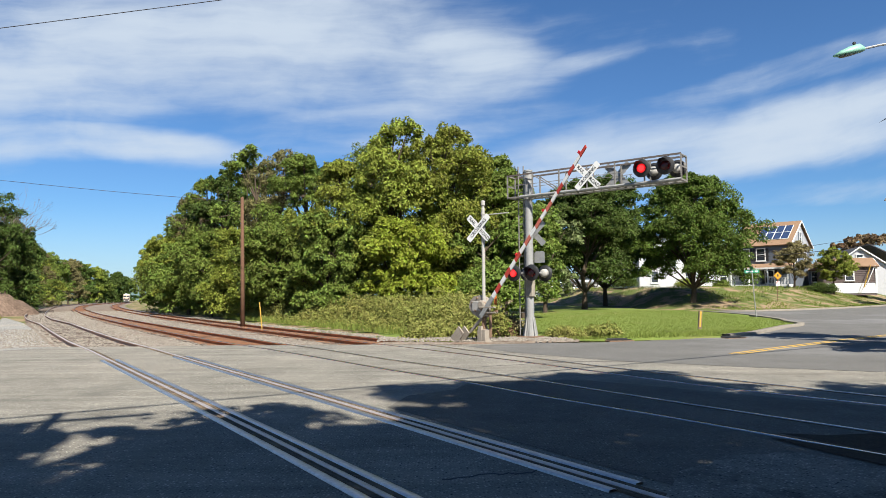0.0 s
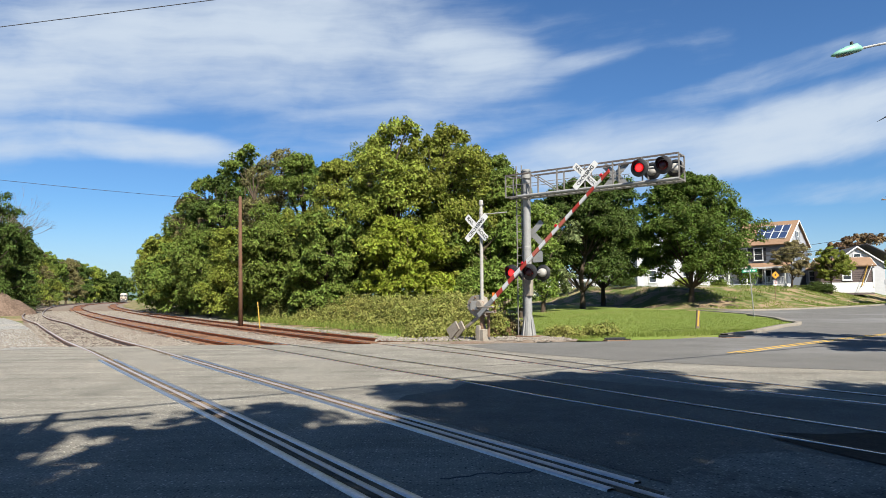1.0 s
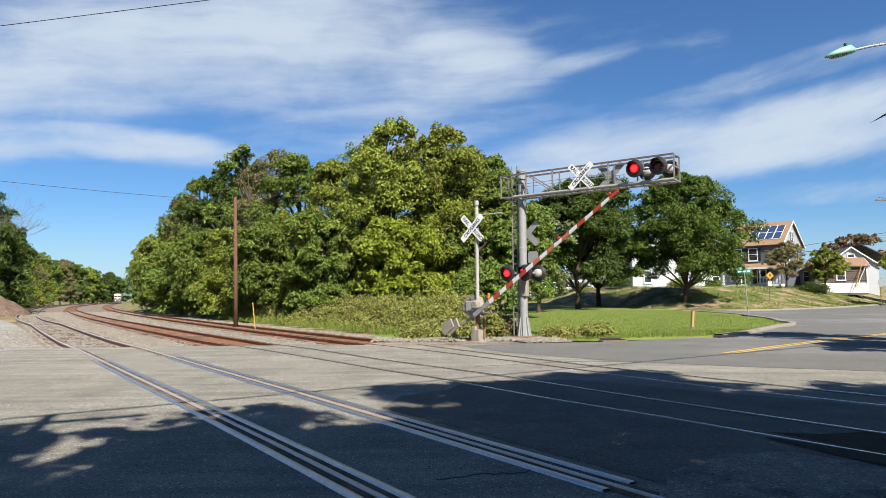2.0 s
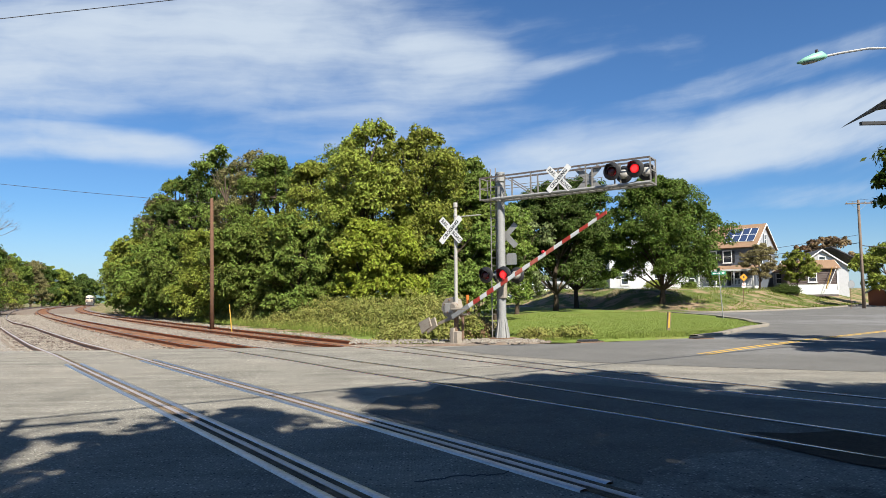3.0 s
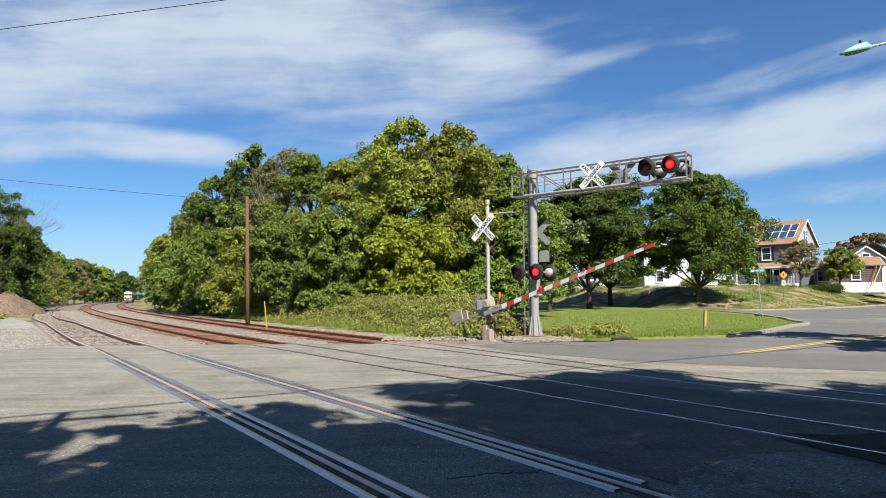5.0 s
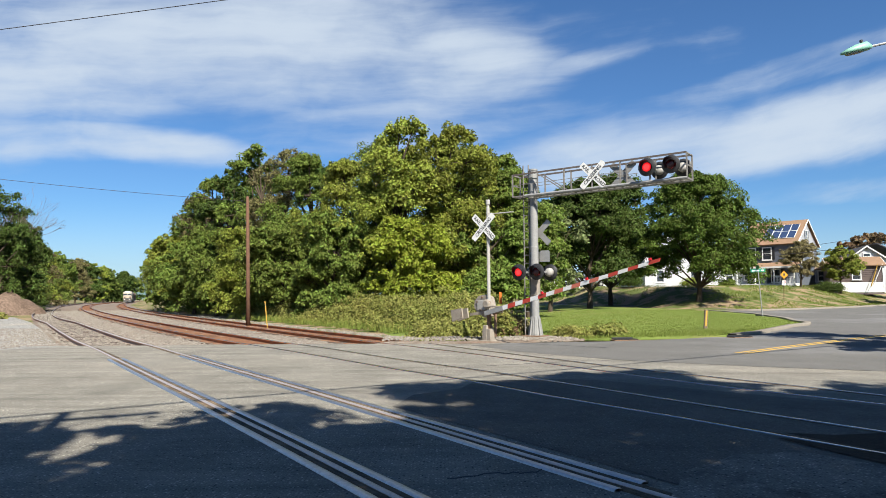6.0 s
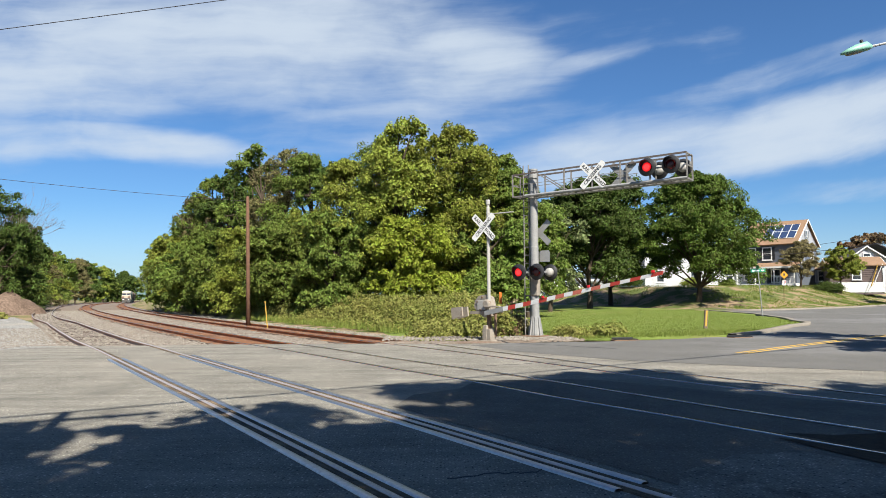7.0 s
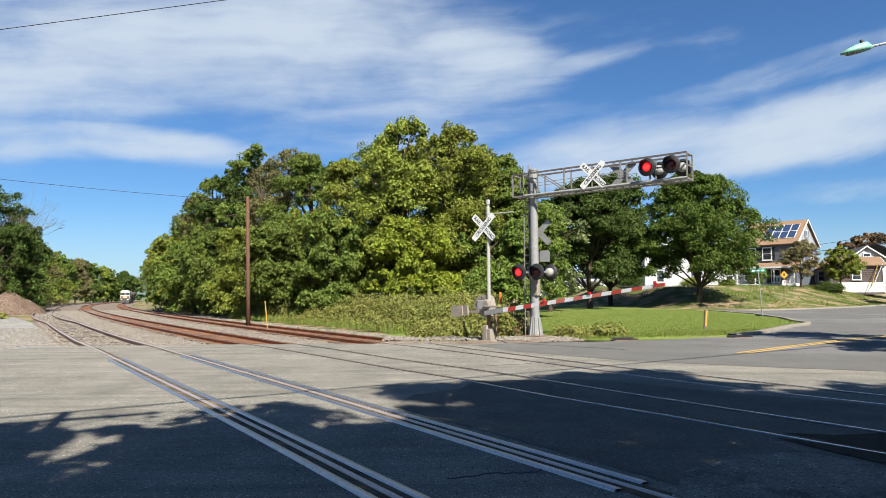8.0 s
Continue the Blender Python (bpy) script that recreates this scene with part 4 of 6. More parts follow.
def build_undergrowth():
    """Tall weeds between the track and the wood, as one mass."""
    rng = np.random.default_rng(9)
    C, R = [], []
    for i in range(3400):
        y = 24.2 + 66 * rng.random() ** 1.9
        edge = track_x("c", y) + 4.2 + 0.010 * y
        x = edge + rng.random() ** 0.8 * (7.0 + 0.03 * y)
        if x > 3.2 - 0.05 * (y - 24) and y < 30:
            continue
        if x > 2.7 or (x > 1.0 and y > 40) or (x > -2.6 and y < 26.0):
            continue
        rise = smooth(0, 2.2, x - edge)
        top = (0.3 + 1.45 * rise) * rng.uniform(0.7, 1.1) * (0.95 + 0.75 * noise.noise((x * 0.55, y * 0.55, 2.0))) * (1 - 0.35 * smooth(-3, 4, x) * smooth(30, 25, y))
        for hh in (0.35, 0.8):
            C.append((x + rng.uniform(-.2, .2), y + rng.uniform(-.2, .2), ground_z(x, y) + top * hh))
            R.append(rng.uniform(0.22, 0.42))
    lv, lf = leaf_cloud(rng, np.array(C), np.array(R), 34, 0.075, 0.1, 0.9)
    tagged(raw("undergrowth", lv, lf, M["weed"]), "tall yellow-green weeds and goldenrod beside the track", "weeds", "", "stuff")
    # grass blades at the edges of the lawn and along the track
    n = 90000
    V = []
    k = 0
    while k < n:
        y = 23.9 + 34 * rng.random() ** 1.3
        x = rng.uniform(track_x("c", y) + 4.0, 21.5)
        if x > np.interp(y, (23.9, 24.2, 25.6, 27.2, 32.7, 35.3, 40, 60), (5, 6, 11, 12.7, 17, 19.2, 20.5, 22)):
            continue
        if -2.6 < x < 4.9 and y < 25.9:
            continue
        fringe = y < 25.2 + max(0, x - 5) * 0.5
        h = rng.uniform(0.03, 0.08) if x > 3 else rng.uniform(0.1, 0.45)
        if fringe and x > 3:
            h *= 1.7
        a = rng.uniform(0, 6.28)
        dx, dy = math.cos(a) * 0.013, math.sin(a) * 0.013
        z = ground_z(x, y) + 0.06
        lx, ly = rng.uniform(-.5, .5) * h, rng.uniform(-.5, .5) * h
        V += [(x - dx, y - dy, z), (x + dx, y + dy, z), (x + lx, y + ly, z + h)]
        k += 1
    k = 0
    while k < 26000:
        x = rng.uniform(12, 58)
        y = kerb_y(x) + 0.6 + 17 * rng.random() ** 1.4
        if noise.noise((x * 0.35, y * 0.35, 0.0)) < -0.12:
            k += 1
            continue
        h = rng.uniform(0.05, 0.17)
        a = rng.uniform(0, 6.28)
        dx, dy = math.cos(a) * 0.045, math.sin(a) * 0.045
        z = ground_z(x, y) - 0.03
        V += [(x - dx, y - dy, z), (x + dx, y + dy, z), (x + rng.uniform(-.5, .5) * h, y + rng.uniform(-.5, .5) * h, z + h)]
        k += 1
    tagged(raw("grass", V, np.arange(len(V)).reshape(-1, 3), M["blade"]), "blades of grass on the lawn and verge", "grass", "", "stuff")


# ---- the crossing signals ----
ARM = Vector((0.80, -0.60, 0)).normalized()          # across the road, along the cantilever
FACE = Vector((-0.60, -0.80, 0)).normalized()        # towards traffic on the camera's side
SIDE = Matrix(((ARM.x, -FACE.x, 0, 0), (ARM.y, -FACE.y, 0, 0), (0, 0, 1, 0), (0, 0, 0, 1)))  # local x along the arm, -y towards the face


def crossbuck(parent, m, words=True, size=1.22):
    """Two crossed blades; lettered on the front (-y)."""
    rnd = 0.03
    w = 0.23
    for ang, txt in ((-45, ("RAIL", "ROAD")), (45, ("CROSSING",))):
        bm = bmesh.new()
        o = [(-size / 2 + rnd, -w / 2), (size / 2 - rnd, -w / 2), (size / 2, -w / 2 + rnd), (size / 2, w / 2 - rnd), (size / 2 - rnd, w / 2), (-size / 2 + rnd, w / 2), (-size / 2, w / 2 - rnd), (-size / 2, -w / 2 + rnd)]
        prism(bm, o, 0.0, 0.006)
        for f in bm.faces:
            f.material_index = 0 if f.normal.z > 0.5 else 1
        bm.normal_update()
        for f in bm.faces:
            f.material_index = 0 if f.normal.z > 0.5 else 1
        mm = m @ pose(0, 0 if ang > 0 else 0.012, 0, 90) @ pose(0, 0, 0, 0, 0, ang)
        blade = part("crossbuck_blade", bm, [M["white_paint"], M["sign_back"]], parent, "white blade of a crossbuck sign")
        blade.matrix_basis = mm
        if words:
            for k, t in enumerate(txt):
                off = 0 if len(txt) == 1 else (-0.36 if k == 0 else 0.36)
                letters("lettering", t, 0.182 if len(txt) == 1 else 0.175, pose(off, 0, 0.0095), M["letter"], blade, 0.003)


LENSES = []


def signal_head(parent, m, flip, keyed=True):
    """Round black background, hood and turning lens; faces -y of m."""
    bm = bmesh.new()
    lathe(bm, [(0.305, -0.012), (0.31, 0.0), (0.295, 0.012)], 28, pose(0, 0, 0, 90))
    head = part("signal_head", bm, M["black_paint"], parent, "round black flashing-light head", True)
    head.matrix_basis = m
    bm = bmesh.new()
    seg = 18
    rings = []
    for ln, r in ((0.02, 0.19), (0.30, 0.205)):
        ring = []
        for i in range(seg + 1):
            a = radians(-35 + 250 * i / seg)
            cut = ln if ln < 0.1 else 0.12 + 0.26 * max(0.0, math.sin(a))
            ring.append((r * math.cos(a), -cut, r * math.sin(a)))
        rings.append(ring)
    vs = [[bm.verts.new(p) for p in ring] for ring in rings]
    for i in range(seg):
        bm.faces.new((vs[0][i], vs[0][i + 1], vs[1][i + 1], vs[1][i]))
    bmesh.ops.solidify(bm, geom=bm.faces[:], thickness=0.006)
    part("hood", bm, M["black_paint"], head)
    bm = bmesh.new()
    lathe(bm, [(0.10, -0.20), (0.155, -0.15), (0.17, -0.02)], 18, pose(0, 0, 0, 90))
    part("housing", bm, M["aluminium"], head, "pale rounded lamp housing", True)
    bm = bmesh.new()
    lathe(bm, [(0.155, 0.0), (0.150, 0.010), (0.11, 0.026), (0.05, 0.034), (0.001, 0.036)], 20, pose(0, -0.002, 0, 90), 1, True)
    lathe(bm, [(0.155, 0.0), (0.150, 0.010), (0.11, 0.026)], 20, pose(0, 0.002, 0, -90), 0, False)
    lathe(bm, [(0.11, 0.026), (0.05, 0.034), (0.001, 0.036)], 20, pose(0, 0.002, 0, -90), 2, False)
    lens = part("lens", bm, [M["lamp_on"], M["lamp_off"], M["lamp_glow"]], head, "red lens that flashes in turn", True)
    lens.matrix_basis = pose(0, -0.045, 0)
    LENSES.append((lens, flip))
    return head


def build_cantilever():
    t = empty("cantilever_signal", Matrix.Translation((3.5, 25.04, 0)) @ SIDE, "galvanised cantilever mast with ladder, crossbuck and red flashing lights", "railway signal")
    bm = bmesh.new()
    lathe(bm, [(0.155, 0.72), (0.155, 3.4), (0.158, 3.41), (0.158, 3.5), (0.15, 3.52), (0.15, 6.42), (0.17, 6.43), (0.17, 6.5)], 28)
    part("mast", bm, M["galv"], t)
    bm = bmesh.new()
    lathe(bm, [(0.26, 0.06), (0.25, 0.10), (0.20, 0.45), (0.16, 0.80)], 8)
    part("flared_base", bm, M["galv"], t)
    for i in range(8):
        fin = prism(bmesh.new(), [(0.15, 0.06), (0.31, 0.06), (0.30, 0.12), (0.175, 0.86), (0.15, 0.86)], -0.012, 0.012, pose(0, 0, 0, 0, 0, 22.5 + 45 * i) @ pose(0, 0, 0, 90))
        bmesh.ops.recalc_face_normals(fin, faces=fin.faces[:])
        part("base_fin", fin, M["galv"], t)
    bm = box(bmesh.new(), (0.75, 0.75, 0.05), pose(0, 0, 0.115), 0.01)
    part("base_plate", bm, M["rusty"], t)
    bm = box(bmesh.new(), (1.2, 1.2, 0.12), pose(0, 0, 0.04), 0.02)
    part("footing", bm, M["kerb"], t, "concrete footing")
    # ladder on the side away from the road
    for s in (-0.21, -0.44):
        bm = rod(bmesh.new(), (s, 0, 0.15), (s, 0, 6.7), 0.024, seg=6)
        part("ladder_rail", bm, M["dull_steel"], t)
    for i in range(20):
        bm = rod(bmesh.new(), (-0.44, 0, 0.4 + i * 0.31), (-0.21, 0, 0.4 + i * 0.31), 0.016, seg=5)
        part("ladder_rung", bm, M["dull_steel"], t)
    for z in (1.2, 2.7, 4.2, 5.3):
        part("ladder_bracket", bar(bmesh.new(), (-0.30, 0, z), (-0.14, 0, z), 0.05, 0.02), M["galv"], t)
    # truss arm: a narrow walkway with rails on both sides
    L, lo, hi = 5.88, 5.45, 6.30
    for y in (-0.30, 0.30):
        part("lower_chord", rod(bmesh.new(), (-0.2, y, lo), (L, y, lo + 0.02), 0.055, seg=8), M["galv"], t)
        part("upper_rail", bar(bmesh.new(), (-0.75, y, hi), (L, y, hi + 0.02), 0.04, 0.06), M["upper_steel"], t)
        part("middle_rail", bar(bmesh.new(), (-0.75, y, lo + 0.45), (L * 0.68, y, lo + 0.47), 0.018, 0.018), M["dull_steel"], t)
        for x in (-0.75, 0.35, 1.45, 2.55, 3.6, 4.65, L):
            part("upright", bar(bmesh.new(), (x, y, lo - 0.02), (x, y, hi + 0.02), 0.045, 0.045), M["dull_steel"], t)
        part("brace", bar(bmesh.new(), (0.35, y, hi - 0.05), (1.45, y, lo + 0.05), 0.035, 0.035), M["dull_steel"], t)
    for x in (-0.75, L):
        for z in (lo, lo + 0.45, hi):
            part("end_rail", bar(bmesh.new(), (x, -0.30, z), (x, 0.30, z), 0.04, 0.04), M["dull_steel"], t)
    bm = bmesh.new()
    for i in range(9):
        bar(bm, (-0.75, -0.26 + i * 0.065, lo + 0.02), (L, -0.26 + i * 0.065, lo + 0.04), 0.02, 0.03)
    for i in range(22):
        bar(bm, (-0.7 + i * 0.3, -0.3, lo), (-0.7 + i * 0.3, 0.3, lo), 0.03, 0.025)
    part("grating", bm, M["dull_steel"], t)
    for z in (lo - 0.03, hi - 0.1):
        bm = lathe(bmesh.new(), [(0.2, z - 0.06), (0.2, z + 0.06)], 16)
        part("clamp_collar", bm, M["galv"], t)
    crossbuck(t, pose(2.60, -0.36, 5.93))
    crossbuck(t, pose(3.45, 0.36, 5.93, 0, 0, 180), False)
    # lights at the end of the arm: two towards each side
    for i, x in enumerate((4.60, 5.40)):
        signal_head(t, pose(x, -0.42, 5.95), i)
        signal_head(t, pose(x + 0.15, 0.42, 5.95, 0, 0, 180), 1 - i)
    part("light_bar", rod(bmesh.new(), (4.2, -0.1, 5.95), (5.6, -0.1, 5.95), 0.03), M["galv"], t)
    for x in (4.60, 5.40):
        part("light_bracket", rod(bmesh.new(), (x, -0.38, 5.95), (x + 0.1, 0.38, 5.95), 0.035), M["galv"], t)
    # lights on the mast
    for i, x in enumerate((-0.38, 0.38)):
        signal_head(t, pose(x - 0.02, -0.50, 2.52), i)
        signal_head(t, pose(x + 0.06, 0.42, 2.52, 0, 0, 180), 1 - i)
        part("light_arm", rod(bmesh.new(), (x, -0.45, 2.52), (x, 0.38, 2.52), 0.03), M["galv"], t)
    part("light_arm", rod(bmesh.new(), (-0.45, 0, 2.52), (0.45, 0, 2.52), 0.035), M["galv"], t)
    bm = box(bmesh.new(), (0.30, 0.24, 0.75), pose(0.06, -0.06, 2.0), 0.02)
    part("junction_box", bm, M["box_paint"], t)
    # signs that face the other way
    crossbuck(t, pose(0.10, 0.22, 4.05, 0, 0, 180), False)
    bm = bmesh.new()
    prism(bm, [(-0.22, -0.2), (0.22, -0.2), (0.22, 0.18), (0.16, 0.24), (-0.16, 0.24), (-0.22, 0.18)], 0, 0.006)
    b = part("track_count_plate", bm, M["sign_back"], t)
    b.matrix_basis = pose(0.32, 0.22, 3.12, 90, 0, 0)
    return t


GATE = Matrix.Translation((1.62, 23.32, 0)) @ Matrix(((0.669, 0.743, 0, 0), (-0.743, 0.669, 0, 0), (0, 0, 1, 0), (0, 0, 0, 1)))


def build_gate():
    t = empty("crossing_gate", GATE, "crossing gate with a lettered crossbuck and a striped arm coming down", "crossing gate")
    bm = bmesh.new()
    lathe(bm, [(0.062, 0.3), (0.062, 4.55), (0.075, 4.56), (0.075, 4.62), (0.062, 4.63), (0.062, 4.78), (0.05, 4.80), (0.05, 4.88), (0.078, 4.90), (0.078, 5.04), (0.06, 5.07)], 20)
    part("post", bm, M["aluminium"], t)
    bm = bmesh.new()
    box(bm, (0.40, 0.32, 0.42), pose(0, 0, 0.27), 0.02)
    box(bm, (0.16, 0.34, 0.6), pose(-0.06, 0, 0.3), 0.01)
    box(bm, (0.50, 0.42, 0.05), pose(0, 0, 0.05), 0.01)
    part("pedestal", bm, M["box_paint"], t, "rust-stained pedestal")
    part("stand_pipe", rod(bmesh.new(), (0, 0, 0.3), (0, 0, 1.0), 0.085, seg=12), M["rusty"], t)
    part("stand_pipe", rod(bmesh.new(), (0.22, 0.1, 0.2), (0.22, 0.1, 1.0), 0.05, seg=10), M["rusty"], t)
    # mechanism
    bm = bmesh.new()
    prism(bm, [(-0.74, 0.02), (-0.58, -0.18), (-0.22, -0.36), (0.06, -0.30), (0.10, 0.10), (0.02, 0.36), (-0.22, 0.46), (-0.50, 0.42), (-0.70, 0.24)], -0.13, 0.13, pose(0.0, 0.12, 1.22, 90))
    bmesh.ops.recalc_face_normals(bm, faces=bm.faces[:])
    part("mechanism_case", bm, M["box_paint"], t)
    bm = lathe(bmesh.new(), [(0.15, -0.06), (0.17, -0.04), (0.17, 0.04), (0.12, 0.08)], 18, pose(0.05, -0.16, 1.34, 90))
    part("gear_cover", bm, M["box_paint"], t)
    for x, z in ((-0.55, 0.2), (-0.32, 0.36), (-0.14, 0.02), (-0.40, -0.08), (-0.02, 0.24)):
        part("bolt", rod(bmesh.new(), (x, -0.05, 1.22 + z), (x, 0.02, 1.22 + z), 0.035, seg=8), M["rusty"], t)
    part("cover_plate", box(bmesh.new(), (0.42, 0.03, 0.34), pose(-0.34, -0.03, 1.30), 0.01), M["aluminium"], t, "pale inspection cover")
    part("bracket", box(bmesh.new(), (0.62, 0.16, 0.06), pose(0.42, -0.12, 1.08), 0.01), M["box_paint"], t)
    part("bracket", box(bmesh.new(), (0.75, 0.10, 0.05), pose(0.36, -0.2, 1.26), 0.01), M["box_paint"], t)
    part("buffer", rod(bmesh.new(), (0.3, -0.1, 1.0), (0.78, -0.14, 1.13), 0.04), M["rusty"], t)
    part("side_arm", rod(bmesh.new(), (0.0, 0, 4.55), (1.05, 0.2, 4.55), 0.02, seg=6), M["aluminium"], t)
    f = Matrix.Rotation(radians(11), 4, "Z")
    crossbuck(t, f @ pose(-0.12, -0.13, 4.08))
    part("collar", lathe(bmesh.new(), [(0.08, 4.0), (0.08, 4.15)], 12), M["galv"], t)
    # the arm turns about the mechanism; local x runs out along it
    bm = bmesh.new()
    bar(bm, (-0.15, 0, 0), (0.75, 0, 0), 0.05, 0.16)
    bar(bm, (0.3, 0.03, 0.03), (1.3, 0.03, 0.0), 0.02, 0.05)
    arm = part("gate_arm", bm, M["galv"], t, "tapered gate arm striped red and white")
    L, a0, n = 6.8, 0.62, 18
    for i in range(n):
        x0, x1 = a0 + (L - a0) * i / n, a0 + (L - a0) * (i + 1) / n - 0.002
        h0, h1 = 0.15 - 0.06 * i / n, 0.15 - 0.06 * (i + 1) / n
        bm = bmesh.new()
        k = 0.05
        prism(bm, [(x0, -h0 / 2), (x1 + k * 0, -h1 / 2), (x1 + k, h1 / 2), (x0 + k, h0 / 2)], -0.022, 0.022, pose(0, 0, 0, 90))
        bmesh.ops.recalc_face_normals(bm, faces=bm.faces[:])
        red = i % 2 == 1
        part("stripe", bm, M["red_faded" if 5 < i < 12 and red else "red_paint" if red else "white_paint"], arm, "red reflective stripe" if red else "white reflective stripe")
    for x, up in ((2.55, 1), (4.35, 1), (6.55, 1)):
        bm = bmesh.new()
        box(bm, (0.09, 0.06, 0.08), pose(x, -0.02, 0.09), 0.01)
        part("lamp_case", bm, M["red_lens"], arm, "small red warning lamp")
    bm = bmesh.new()
    bar(bm, (0.2, 0.18, -0.02), (-1.05, 0.18, 0.16), 0.05, 0.10)
    part("counterweight_arm", bm, M["box_paint"], arm)
    for y in (0.02, 0.30):
        bm = bmesh.new()
        prism(bm, [(-1.52, 0.00), (-0.96, 0.03), (-0.94, 0.37), (-1.50, 0.42)], y - 0.03, y + 0.03, pose(0, 0, 0, 90))
        bmesh.ops.recalc_face_normals(bm, faces=bm.faces[:])
        part("counterweight", bm, M["box_paint"], arm, "weathered steel counterweight")
    return t, arm


build_woods()
build_undergrowth()
cantilever = build_cantilever()
gate, gate_arm = build_gate()


# ---- poles, wires and signs ----
def wire(name, a, b, sag, r=0.012, label="thin black overhead cable"):
    a, b = Vector(a), Vector(b)
    bm = bmesh.new()
    n = 24
    across = (b - a).cross(Vector((0, 0, 1))).normalized() * r
    up = Vector((0, 0, r))
    rings = []
    for i in range(n + 1):
        p = a.lerp(b, i / n) - Vector((0, 0, 4 * sag * (i / n) * (1 - i / n)))
        rings.append([bm.verts.new(p + d) for d in (across, up, -across, -up)])
    for p, q in zip(rings, rings[1:]):
        for i in range(4):
            bm.faces.new((p[i], p[(i + 1) % 4], q[(i + 1) % 4], q[i]))
    return tagged(part(name, bm, M["wire"]), label, "cable", "overhead cables")


def utility_pole(x, y, h, label, mat, arms=(), lean=(0, 0), r=0.15):
    t = empty("utility_pole", pose(x, y, ground_z(x, y) - 0.1, lean[0], lean[1], 0), label, "utility pole")
    part("pole", lathe(bmesh.new(), [(r, 0), (r * 0.9, h * 0.4), (r * 0.72, h), (r * 0.4, h + 0.04)], 12), mat, t, "", True)
    for z, half, turn in arms:
        m = pose(0, 0, z, 0, 0, turn)
        bm = box(bmesh.new(), (half * 2, 0.10, 0.12), m @ pose(0, -0.15, 0), 0.01)
        part("crossarm", bm, mat, t)
        for s in (-0.9, -0.45, 0.45, 0.9):
            part("insulator", lathe(bmesh.new(), [(0.03, 0), (0.05, 0.04), (0.03, 0.07), (0.045, 0.11), (0.02, 0.14)], 8, m @ pose(s * half, -0.15, 0.06)), M["galv"], t)
        for s in (-1, 1):
            bm = bar(bmesh.new(), m @ Vector((s * half * 0.6, -0.15, -0.05)), m @ Vector((0, -0.12, -0.7)), 0.03, 0.02)
            part("brace", bm, M["galv"], t)
    return t


utility_pole(-12.25, 41.4, 8.3, "brown wooden pole without crossarm beside the track", M["pole_wood"], r=0.14, lean=(0, -1.2))
wire("overhead_wire", (-12.4, 41.4, 7.75), (-45, 24, 10.3), 0.6)
wire("overhead_wire", (-45, 30, 11.1), (27, 30, 20.5), 0.0, 0.02)
utility_pole(-45, 30, 12.2, "brown wooden pole beyond the gravel lot", M["pole_wood"])
# the pole behind the camera whose shade lies on the road
utility_pole(-1.0, -1.8, 12.4, "brown wooden pole with two crossarms at the roadside", M["pole_wood"], ((11.9, 1.25, 25), (10.9, 1.0, 25)), r=0.13)
wire("overhead_wire", (-0.6, -1.8, 11.9), (40, -14, 11.0), 0.7, 0.02)
wire("overhead_wire", (-40, 6.5, 10.5), (-1.0, -1.8, 10.9), 0.5, 0.025)
# a thick cable bundle that crosses high over the road
utility_pole(-30, -18, 10.8, "brown wooden pole far down the road", M["pole_wood"])
utility_pole(52, 34.5, 11.0, "brown wooden pole down the street", M["pole_wood"])
wire("cable_bundle", (-30, -18, 10.4), (52, 34.5, 10.7), 0.3, 0.05, "thick black cable bundle over the crossing")
POLE2 = (45.2, 63.5)
utility_pole(*POLE2, 11.0, "weathered wooden pole with a crossarm beside the street", M["grey_wood"], ((10.65, 1.25, -15),), r=0.16)
pz = ground_z(*POLE2)
for dx, z in ((-1.1, 10.8), (0.0, 11.0), (1.1, 10.8)):
    wire("overhead_wire", (POLE2[0] + dx, 63.4, pz + z), (POLE2[0] + 40 + dx, 66, pz + z + 0.6), 0.9, 0.016)
wire("overhead_wire", (45.2, 63.5, pz + 7.4), (5, 118, pz + 5.0), 1.2, 0.02)
wire("overhead_wire", (45.2, 63.5, pz + 6.3), (86, 72, pz + 7.0), 0.8, 0.04)
wire("overhead_wire", (45.2, 63.5, pz + 6.6), (34.5, 84, pz + 6.0), 0.4, 0.03)


